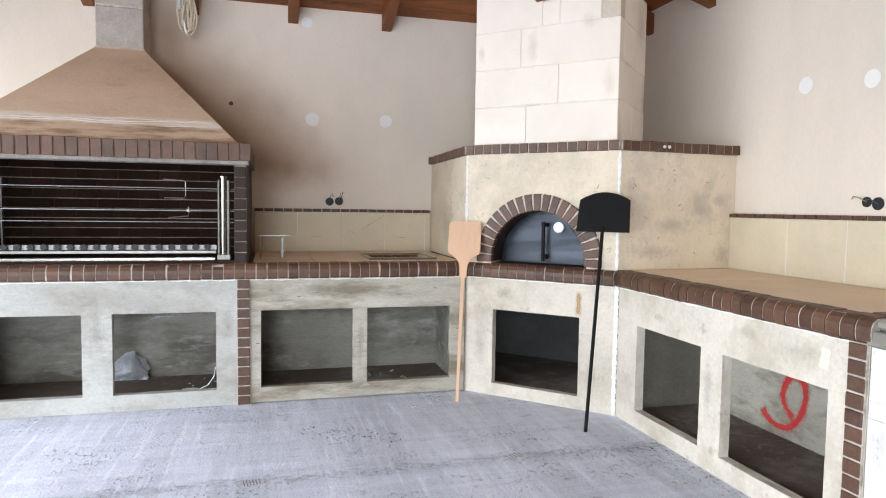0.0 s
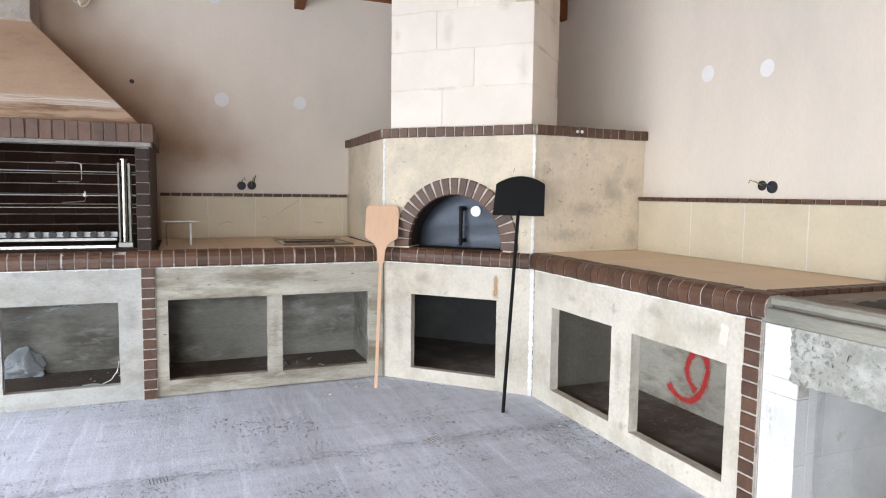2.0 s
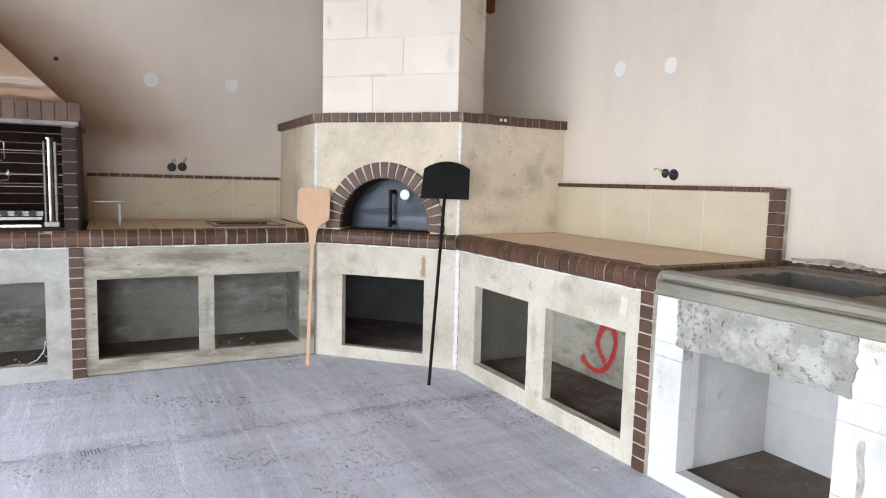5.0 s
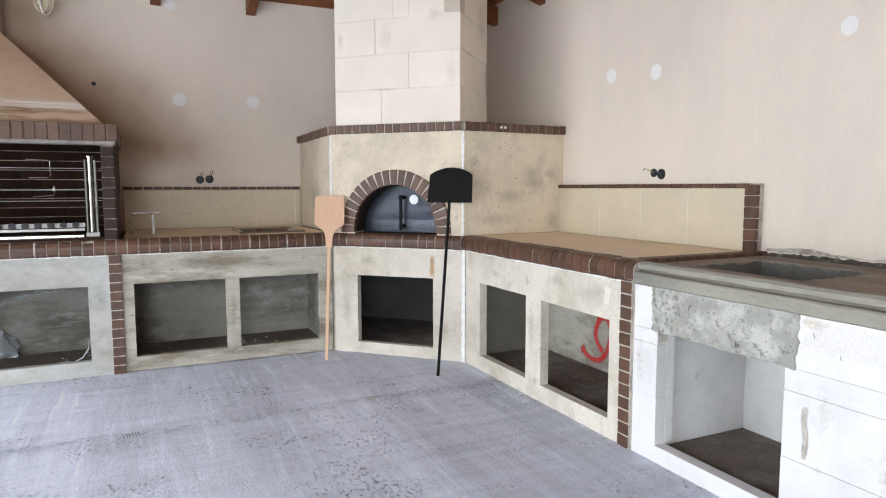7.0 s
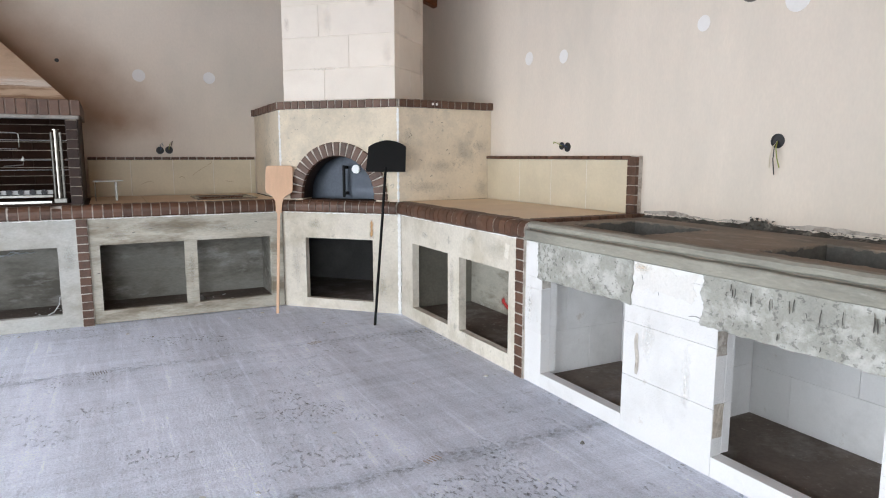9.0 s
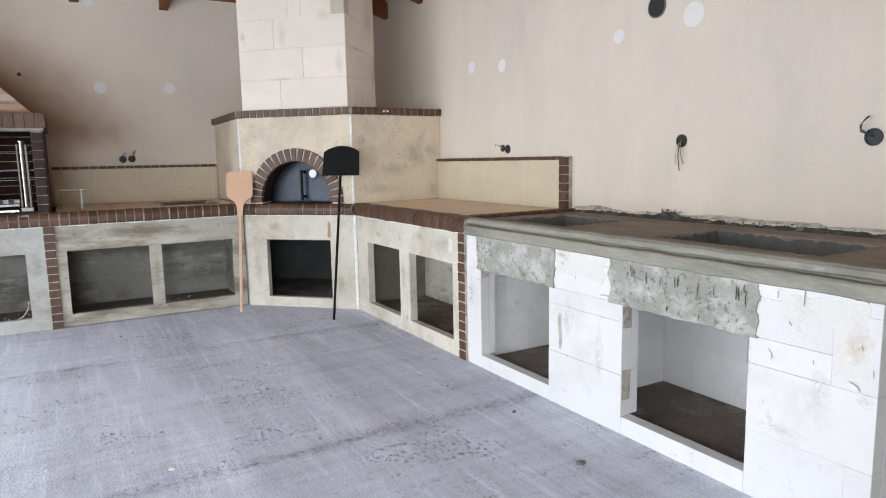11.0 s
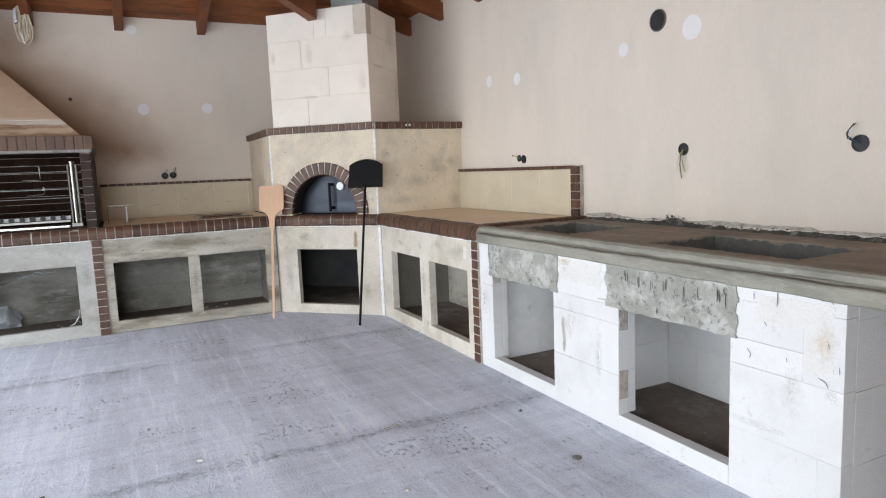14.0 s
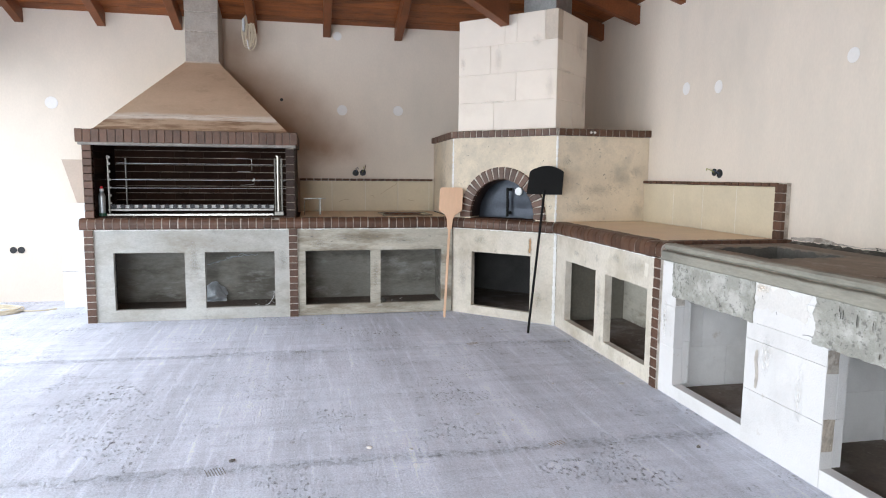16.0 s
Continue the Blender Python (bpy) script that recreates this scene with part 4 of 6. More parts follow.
part("soot_lining", bm, M["half_sooty"], arch, "soot-darkened inside of the arch", smooth=True)
# inner vault and door
door = new("oven_door")
door.parent = oven
bm = bmesh.new()
lo = [bm.verts.new((AXC + 0.335 * math.cos(math.pi * i / 32), 0.155, AZ + 0.335 * math.sin(math.pi * i / 32))) for i in range(33)]
lo += [bm.verts.new((AXC - 0.335, 0.155, TOP)), bm.verts.new((AXC + 0.335, 0.155, TOP))]
bm.faces.new(lo)
bmesh.ops.solidify(bm, geom=bm.faces[:], thickness=0.02)
put_at(bm, OVEN)
part("door_leaf", bm, M["door"], door, "dark blue-grey steel half-round door")
bm = bmesh.new()
box(bm, AXC - 0.010, AXC + 0.012, 0.095, 0.115, 0.94, 1.205)
bevelled(bm, 0.004)
put_at(bm, OVEN)
part("handle", bm, M["black"], door, "black vertical bar handle")
for zz in (0.96, 1.175):
    bm = bmesh.new()
    box(bm, AXC - 0.020, AXC + 0.022, 0.113, 0.152, zz, zz + 0.026)
    bevelled(bm, 0.003)
    put_at(bm, OVEN)
    part("handle_bracket", bm, M["black"], door)
bm = bmesh.new()
disc(bm, OVEN @ pose(AXC + 0.095, 0.150, 1.172, 90), 0.037, 0.014)
part("thermometer", bm, M["dial"], door, "round white dial thermometer")
bm = bmesh.new()
box(bm, AXC - RI + 0.01, AXC + RI - 0.01, 0.03, 0.16, TOP - 0.005, TOP + 0.004)
put_at(bm, OVEN)
part("hearth_sill", bm, M["fire_mortar"], oven)
# cornice
cor = new("cornice")
cor.parent = oven
runs = [(Matrix.Translation((OV_A.x, OV_A.y, 1.662)) @ pose(0, 0, 0, 0, 0, -45), OV_L),
        (Matrix.Translation((OV_A.x + 0.02, NORTH - 0.01, 1.662)) @ pose(0, 0, 0, 0, 0, -90 - 1), NORTH - OV_A.y),
        (Matrix.Translation((OV_B.x, OV_B.y, 1.662)) @ pose(0, 0, 0, 0, 0, 3.3), EAST - OV_B.x)]
for m, ln in runs:
    n = round(ln / 0.0655)
    part("mortar_bed", put_at_box(m, 0.0, ln, -0.024, 0.03, 0.002, 0.058), M["mortar"], cor)
    for i in range(n):
        placed("brick", CORNICE_BRICK, m @ pose(i * ln / n + 0.003, -0.03 + jitter(0.002), jitter(0.002)), cor)

# chimney of aerated blocks on the oven
CH = Matrix.Translation((1.475, 4.465, 1.725)) @ pose(0, 0, 0, 0, 0, -45)
chimney = thing("block_chimney", "cream aerated-block chimney standing on the oven, unrendered", "chimney")
CW, CD = 0.99, 0.66
COURSES = [(0.0, 0.38, 0.99), (0.0, 0.60, 0.99), (0.0, 0.335, 0.99), (0.0, 0.48, 0.60, 0.87, 0.99)]
core = bmesh.new()
box(core, 0.006, CW - 0.006, 0.006, CD - 0.006, 0.0, 0.985)
part("mortar_core", put_at(core, CH), M["chimney_block"], chimney)
for j, cuts in enumerate(COURSES):
    z0, z1 = j * 0.25 + 0.0015, (j + 1) * 0.25 - 0.0015
    for a, b in zip(cuts, cuts[1:]):
        bm = bmesh.new()
        box(bm, a + 0.001, b - 0.001, jitter(0.002), 0.1, z0, z1)
        bevelled(bm, 0.003)
        part("block", put_at(bm, CH), M["grey_block" if a > 0.8 else "chimney_block"], chimney)
    for a, b in (((0.102, CD),) if j % 2 else ((0.102, 0.34), (0.34, CD))):
        bm = bmesh.new()
        box(bm, CW - 0.1, CW + jitter(0.002), a, b - 0.002, z0, z1)
        bevelled(bm, 0.003)
        part("block", put_at(bm, CH), M["chimney_block"], chimney)
        bm = bmesh.new()
        box(bm, 0 + jitter(0.002), 0.1, a, b - 0.002, z0, z1)
        bevelled(bm, 0.003)
        part("block", put_at(bm, CH), M["chimney_block"], chimney)
for u, z, wide, high, seed in ((0.80, 0.75, 0.045, 0.04, 1), (0.93, 0.36, 0.035, 0.09, 2), (0.42, 0.62, 0.03, 0.10, 3), (0.05, 0.62, 0.02, 0.05, 4), (0.40, 0.25, 0.12, 0.010, 5)):
    soft_stain(chimney, CH, u, z, wide, high, "grey_smear")
CHS = CH @ pose(CW, 0, 0, 0, 0, 90)
for u, z, wide, high, seed in ((0.50, 0.80, 0.10, 0.12, 6), (0.60, 0.32, 0.035, 0.16, 7), (0.20, 0.50, 0.14, 0.012, 8)):
    soft_stain(chimney, CHS, u, z, wide, high, "grey_smear")
bm = bmesh.new()
box(bm, 0.62, 0.93, 0.08, 0.42, 1.0, 2.0)
bevelled(bm, 0.004)
part("flue_duct", put_at(bm, CH), M["zinc"], chimney, "grey galvanised square flue duct")

# ---- east counter ----
ec = thing("masonry_counter", "rendered masonry counter with two open cupboards beside the pizza oven", "counter")
YN, YS = 3.74, 1.99
bm = bmesh.new()
panel(bm, YN - YS, 0, 0.82, 0.055, [(YN - 3.525, YN - 2.935, 0.10, 0.61), (YN - 2.772, YN - 2.162, 0.10, 0.605)])
put_at(uneven(bm), E_BASE @ pose(-YN, 0, 0))
part("front_panel", bm, M["cement"], ec, "pale cement-rendered front with square openings")
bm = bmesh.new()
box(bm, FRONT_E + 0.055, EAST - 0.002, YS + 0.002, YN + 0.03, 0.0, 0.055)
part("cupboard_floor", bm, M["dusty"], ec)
bm = bmesh.new()
box(bm, 2.83, 2.93, YS + 0.002, YN + 0.03, 0.055, 0.79)
part("cupboard_back", bm, M["cement_dirty"], ec)
for y in (YS + 0.002, YN - 0.05):
    bm = bmesh.new()
    box(bm, FRONT_E + 0.055, EAST - 0.08, y, y + 0.07, 0.055, 0.79)
    part("partition", bm, M["inner_tan"], ec)
bm = bmesh.new()
box(bm, FRONT_E + 0.04, EAST - 0.002, YS, YN + 0.05, 0.79, 0.906)
part("top_slab", bm, M["inner"], ec)
edging(ec, E_BASE @ pose(-YN - 0.0, 0, 0.82), YN - YS + 0.03)
edging(ec, pose(FRONT_E + 0.0, YS, 0.82), 0.02)
brick_column(ec, E_BASE @ pose(-2.068, 0, 0), 0.818)
for a, b in ((3.80, 3.2), (3.196, 2.6), (2.596, 2.04)):
    bm = slip(EAST - FRONT_E - 0.075, a - b, 0.012)
    put_at(bm, pose(FRONT_E + 0.072, b, 0.906))
    part("worktop_tile", bm, M["counter_tile"], ec)
for i in range(13):
    placed("brick", CORNICE_BRICK, pose(FRONT_E + 0.06 + i * 0.0655, 1.975, 0.866), ec)

sp2 = thing("tiled_splashback", "beige stone tile splashback edged with brown bricks", "splashback")
bm = bmesh.new()
box(bm, EAST - 0.0355, EAST - 0.001, 2.09, 3.80, TOP, TOP + 0.334)
part("tile_bed", bm, M["pale_grout"], sp2)
for a, b in ((3.80, 3.31), (3.306, 2.90), (2.896, 2.50), (2.496, 2.088)):
    bm = slip(0.035, a - b, 0.335)
    put_at(bm, pose(EAST - 0.037, b, TOP))
    part("tile", bm, M["tile"], sp2)
bm = bmesh.new()
box(bm, EAST - 0.045, EAST - 0.001, 2.012, 3.79, TOP + 0.336, TOP + 0.36)
box(bm, EAST - 0.045, EAST - 0.001, 2.012, 2.083, TOP, TOP + 0.336)
part("mortar_bed", bm, M["mortar"], sp2)
for i in range(22):
    placed("brick", STRIP_BRICK, pose(EAST - 0.058 + jitter(0.001), 3.785 - i * 0.0785, TOP + 0.337, 0, 0, -90), sp2)
for i in range(6):
    placed("brick", SLIP_BRICK, pose(EAST - 0.06, 2.084, TOP + 0.002 + i * 0.0595, 0, 0, -90), sp2)

# ---- raw block island with cast slab ----
isl = thing("block_counter", "unfinished white aerated-block counter with raw concrete lintels and slab", "counter")
IX, IN_, IS_ = 2.204, 1.985, -0.40


def blocks(face, rows):
    """Blocks of one face as (start, end, z0, z1) runs; local x along, y inwards."""
    for a, b, z0, z1 in rows:
        bm = bmesh.new()
        box(bm, a + 0.0004, b - 0.0004, jitter(0.0012), 0.062, z0 + 0.0004, z1 - 0.0004)
        bevelled(bm, 0.0014)
        part("block", put_at(bm, face), M["block"], isl)


IF = pose(IX, IN_, 0, 0, 0, -90)
blocks(IF, [(0, 0.155, 0.0, 0.30), (0, 0.155, 0.30, 0.55), (0, 0.155, 0.55, 0.615), (0, 0.15, 0.615, 0.81),
            (0.155, 0.795, 0.0, 0.08), (1.31, 1.94, 0.0, 0.085),
            (0.795, 1.31, 0.0, 0.28), (0.795, 1.31, 0.28, 0.53), (0.795, 1.31, 0.53, 0.615), (0.82, 1.26, 0.615, 0.77), (0.82, 1.26, 0.77, 0.813),
            (1.94, 2.30, 0.0, 0.257), (2.30, 2.385, 0.0, 0.257), (1.94, 2.385, 0.257, 0.513), (1.94, 2.24, 0.513, 0.615), (1.95, 2.24, 0.615, 0.763), (2.24, 2.385, 0.513, 0.763), (1.95, 2.14, 0.763, 0.815), (2.14, 2.385, 0.763, 0.82)])
blocks(IF @ pose(0, 0.0625, 0) @ Matrix.Diagonal((1, 0.7, 1, 1)), [(0.101, 0.155, 0.08, 0.34), (0.101, 0.155, 0.34, 0.61), (1.25, 1.31, 0.085, 0.30), (1.25, 1.31, 0.30, 0.61)])
ISF = pose(IX + 0.001, IS_, 0)
blocks(ISF, [(0.064, 0.52, 0, 0.245), (0.52, EAST - IX - 0.003, 0, 0.245), (0.064, 0.16, 0.245, 0.505), (0.16, 0.70, 0.245, 0.505), (0.70, EAST - IX - 0.003, 0.245, 0.505),
             (0.064, 0.45, 0.505, 0.75), (0.45, EAST - IX - 0.003, 0.505, 0.75), (0.064, 0.35, 0.75, 0.81), (0.35, EAST - IX - 0.003, 0.75, 0.81)])
IB = pose(2.845, IN_, 0, 0, 0, -90)
blocks(IB, [(u, min(u + 0.6, 2.26), z0, z1) for z0, z1, o in ((0.04, 0.28, 0.0), (0.28, 0.53, -0.3), (0.53, 0.79, 0.0)) for u in (0.0 + max(o, 0), 0.6 + o, 1.2 + o, 1.8 + o) if u < 2.26])
for u in (0.10, 1.0, 2.16):
    IP = pose(IX + 0.063, IN_ - u, 0)
    blocks(IP, [(0.0, 0.33, 0.04, 0.29), (0.33, 0.576, 0.04, 0.29), (0.0, 0.16, 0.29, 0.54), (0.16, 0.576, 0.29, 0.54), (0.0, 0.4, 0.54, 0.79), (0.4, 0.576, 0.54, 0.79)])
bm = bmesh.new()
box(bm, IX + 0.063, EAST - 0.003, IS_ + 0.063, IN_ - 0.002, 0.0, 0.04)
part("cupboard_floor", bm, M["dusty"], isl)


def ragged_lintel(u0, u1, z0, z1):
    """A rough cast lintel with an uneven outline, slightly proud of the blocks."""
    bm = bmesh.new()
    n, rows = 90, 26
    grid = []
    for j in range(rows + 1):
        row = []
        for i in range(n + 1):
            u, zz = u0 + (u1 - u0) * i / n, z0 + (z1 - z0) * j / rows
            e = 0.018 * noise.noise(Vector((u * 9, zz * 14, 3))) + 0.012 * noise.noise(Vector((u * 40, zz * 40, 7))) + 0.008 * noise.noise(Vector((u * 110, zz * 110, 9)))
            du = e if i in (0, n) else 0
            dz = 0.35 * e if j == 0 else 0
            y = -0.007 + 0.004 * noise.noise(Vector((u * 14, zz * 14, 1))) + 0.002 * noise.noise(Vector((u * 60, zz * 60, 4)))
            row.append(bm.verts.new((u + du, y, zz + dz)))
        grid.append(row)
    for j in range(rows):
        for i in range(n):
            bm.faces.new((grid[j][i], grid[j][i + 1], grid[j + 1][i + 1], grid[j + 1][i]))
    rim = [e for e in bm.edges if e.is_boundary]
    ex = bmesh.ops.extrude_edge_only(bm, edges=rim)
    for v in ex["geom"]:
        if isinstance(v, bmesh.types.BMVert):
            v.co.y = 0.063
    put_at(bm, IF)
    part("lintel", bm, M["raw"], isl, "rough grey cast concrete lintel")


DRIPS = []
ragged_lintel(0.125, 0.845, 0.613, 0.815)
ragged_lintel(1.235, 1.972, 0.61, 0.815)

# slab with two rectangular recesses, lower lip and set-back upper layer
XA, XB = 2.215, EAST - 0.002
SE = -0.95
CUT = [(2.37, 2.87, 1.26, 1.84), (2.385, 2.84, -0.10, 0.67)]
xs = sorted({XA, XB, *[c[0] for c in CUT], *[c[1] for c in CUT]})
ys = sorted({SE, IN_ - 0.015, *[c[2] for c in CUT], *[c[3] for c in CUT]})
bm = bmesh.new()
for i in range(len(xs) - 1):
    for j in range(len(ys) - 1):
        cx, cy = (xs[i] + xs[i + 1]) / 2, (ys[j] + ys[j + 1]) / 2
        if not any(c[0] < cx < c[1] and c[2] < cy < c[3] for c in CUT):
            box(bm, xs[i], xs[i + 1], ys[j], ys[j + 1], 0.862, 0.905)
bmesh.ops.remove_doubles(bm, verts=bm.verts, dist=0.0005)
seen = {}
for f in bm.faces:
    seen.setdefault(tuple(round(c, 4) for c in f.calc_center_median()), []).append(f)
bmesh.ops.delete(bm, geom=[f for fs in seen.values() if len(fs) > 1 for f in fs], context="FACES")
part("slab", bm, M["slab"], isl, "brown-grey cast concrete worktop slab with two sink recesses")
bm = bmesh.new()
prev = None
for i in range(61):
    y = IN_ - 0.005 + (SE - IN_) * i / 60
    row = []
    for x, zz in ((2.23, 0.874), (2.182, 0.872), (2.176, 0.866), (2.178, 0.822), (2.186, 0.816), (2.40, 0.816)):
        w = noise.noise(Vector((y * 7, zz * 40, 2))) * 0.004
        row.append(bm.verts.new((x + w, y, zz + w)))
    if prev:
        for k in range(5):
            bm.faces.new((prev[k], row[k], row[k + 1], prev[k + 1]))
    prev = row
part("slab_lip", bm, M["slab_edge"], isl, "grey concrete lip along the slab's edge")
bm = bmesh.new()
prev = None
for i in range(81):
    y = IN_ - 0.03 + (SE - IN_) * i / 80
    row = []
    for x, zz in ((2.27, 0.909), (2.235, 0.921), (2.207, 0.919), (2.193, 0.908), (2.193, 0.888), (2.208, 0.878), (2.23, 0.874)):
        w = noise.noise(Vector((y * 9, zz * 30, 5))) * 0.004
        row.append(bm.verts.new((x + w, y, zz + w * 0.6)))
    if prev:
        for k in range(6):
            bm.faces.new((prev[k], row[k], row[k + 1], prev[k + 1]))
    prev = row
part("slab_nosing", bm, M["slab_edge"], isl)
bm = bmesh.new()
box(bm, 2.21, XB, SE, IS_ - 0.001, 0.817, 0.861)
part("slab_overhang", bm, M["slab_edge"], isl)
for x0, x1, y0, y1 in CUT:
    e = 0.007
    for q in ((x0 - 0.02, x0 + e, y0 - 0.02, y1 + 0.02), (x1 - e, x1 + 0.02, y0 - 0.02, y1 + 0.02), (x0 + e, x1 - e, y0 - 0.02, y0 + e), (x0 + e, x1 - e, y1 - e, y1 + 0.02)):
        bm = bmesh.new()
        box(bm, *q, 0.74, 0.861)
        # Dark liner carries the painted shade up to the slab's edge.
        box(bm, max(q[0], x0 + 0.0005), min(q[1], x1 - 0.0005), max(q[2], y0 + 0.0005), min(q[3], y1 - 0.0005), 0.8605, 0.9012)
        part("recess_wall", bm, M["recess"], isl, "rough cast side of a sink recess, darkened for shade")
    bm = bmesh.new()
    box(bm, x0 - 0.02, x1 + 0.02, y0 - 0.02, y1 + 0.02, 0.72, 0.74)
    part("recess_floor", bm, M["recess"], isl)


def ragged_rim(a, b, seed):
    """A crumbling edge along one side of a recess, reaching unevenly over the hole (to the left of a to b)."""
    a, b = Vector((*a, 0)), Vector((*b, 0))
    d = (b - a).normalized()
    inward = Vector((-d.y, d.x, 0))
    n = int((b - a).length / 0.010)
    bm = bmesh.new()
    prev = None
    for i in range(n + 1):
        p = a + (b - a) * i / n
        w = 0.008 + 0.010 * noise.noise(Vector((i * 0.11, seed, 0))) + 0.004 * noise.noise(Vector((i * 0.31, seed, 3)))
        up = 0.003 * noise.noise(Vector((i * 0.3, seed, 6)))
        row = [bm.verts.new(p + inward * o + Vector((0, 0, z))) for o, z in ((-0.035, 0.9045), (-0.012, 0.9085 + up), (max(w, -0.004) - 0.003, 0.907 + up), (max(w, -0.004), 0.899), (0.0, 0.872))]
        if prev:
            for k in range(4):
                bm.faces.new((prev[k], row[k], row[k + 1], prev[k + 1]))
        prev = row
    part("recess_rim", bm, M["slab"], isl, "crumbling edge of the sink recess")


for k, (x0, x1, y0, y1) in enumerate(CUT):
    for q, (a, b) in enumerate((((x0, y0), (x1, y0)), ((x1, y0), (x1, y1)), ((x1, y1), (x0, y1)), ((x0, y1), (x0, y0)))):
        ragged_rim(a, b, 4 * k + q)


def ragged_patch(name, m, u0, u1, z0, z1, mat, seed, rough=0.03, label=""):
    """A thin flake of plaster or bare block face with a torn outline."""
    bm = bmesh.new()
    mid = bm.verts.new(m @ Vector(((u0 + u1) / 2, -0.003, (z0 + z1) / 2)))
    ring = []
    n = 64
    for i in range(n):
        a = i * math.tau / n
        c, sn = math.cos(a), math.sin(a)
        k = 1 / max(abs(c), abs(sn))
        w = rough * (noise.noise(Vector((c * 2.5, sn * 2.5, seed))) + 0.7 * noise.noise(Vector((c * 9, sn * 9, seed + 5))))
        u = (u0 + u1) / 2 + c * k * ((u1 - u0) / 2 + w)
        z = (z0 + z1) / 2 + sn * k * ((z1 - z0) / 2 + w)
        ring.append((bm.verts.new(m @ Vector((u, -0.0015, z))), bm.verts.new(m @ Vector((u, 0.002, z)))))
    for i in range(n):
        p, q = ring[i], ring[(i + 1) % n]
        bm.faces.new((mid, p[0], q[0]))
        bm.faces.new((p[0], p[1], q[1], q[0]))
    return part(name, bm, M[mat], isl, label)


ragged_patch("bare_block", IF, 0.855, 1.19, 0.70, 0.80, "cream_block", 1, label="flaked cream block face under the slab")
ragged_patch("bare_block", IF, 2.06, 2.34, 0.70, 0.795, "cream_block", 4, 0.02)
ragged_patch("bare_block", IF, 2.25, 2.345, 0.56, 0.68, "cream_block", 8, 0.02)
LF = IF @ pose(0, -0.0085, 0)
for k in range(26):
    u = random.uniform(1.34, 1.93) if k < 20 else random.uniform(0.2, 0.8)
    top = random.uniform(0.775, 0.806) if k < 14 else random.uniform(0.65, 0.78)
    fall = random.uniform(0.025, 0.065) if k < 14 else random.uniform(0.01, 0.028)
    lean = jitter(0.005)
    DRIPS.append(([LF @ Vector((u + lean, -0.004, top)), LF @ Vector((u + lean * 0.5 + jitter(0.003), -0.004, top - fall * 0.5)), LF @ Vector((u, -0.004, top - fall))], random.uniform(0.002, 0.0055)))
CRACKS = [[(1.93, 0.80), (1.952, 0.76), (1.94, 0.72), (1.957, 0.67), (1.948, 0.63)], [(1.17, 0.632), (1.21, 0.638), (1.25, 0.628)], [(2.02, 0.585), (2.035, 0.565), (2.03, 0.55)], [(2.14, 0.813), (2.141, 0.785), (2.14, 0.764)], [(2.045, 0.80), (2.046, 0.775)], [(2.30, 0.812), (2.335, 0.813), (2.345, 0.805)], [(2.37, 0.60), (2.372, 0.575)], [(2.30, 0.545), (2.325, 0.535), (2.335, 0.52)], [(2.09, 0.70), (2.10, 0.685)], [(2.18, 0.585), (2.184, 0.57)], [(2.33, 0.67), (2.335, 0.655)], [(1.0, 0.70), (1.005, 0.685)], [(0.90, 0.76), (0.908, 0.74)]]


# ---- marks and patches on the masonry ----
def stroke(name, points, width, mat, parent, normal, label=""):
    """A flat painted stroke along a run of points, a millimetre proud of its wall."""
    pts = [Vector(p) for p in points]
    fine = []
    for i in range(len(pts) - 1):
        p0, p1, p2, p3 = pts[max(i - 1, 0)], pts[i], pts[i + 1], pts[min(i + 2, len(pts) - 1)]
        for k in range(6):
            u = k / 6
            fine.append(0.5 * (2 * p1 + (p2 - p0) * u + (2 * p0 - 5 * p1 + 4 * p2 - p3) * u * u + (3 * p1 - p0 - 3 * p2 + p3) * u ** 3))
    fine.append(pts[-1])
    nrm = Vector(normal)
    bm = bmesh.new()
    prev = None
    for i, p in enumerate(fine):
        d = (fine[min(i + 1, len(fine) - 1)] - fine[max(i - 1, 0)]).normalized()
        sd = d.cross(nrm).normalized()
        w = width * (0.5 + 0.12 * noise.noise(Vector((i * 0.4, 0, width * 90)))) * min(1, 0.6 + i * 0.15, 0.6 + (len(fine) - 1 - i) * 0.15)
        q = p + nrm * (0.001 + 0.00004 * i)
        row = (bm.verts.new(q - sd * w), bm.verts.new(q + sd * w))
        if prev:
            bm.faces.new((prev[0], prev[1], row[1], row[0]))
        prev = row
    return part(name, bm, mat, parent, label)


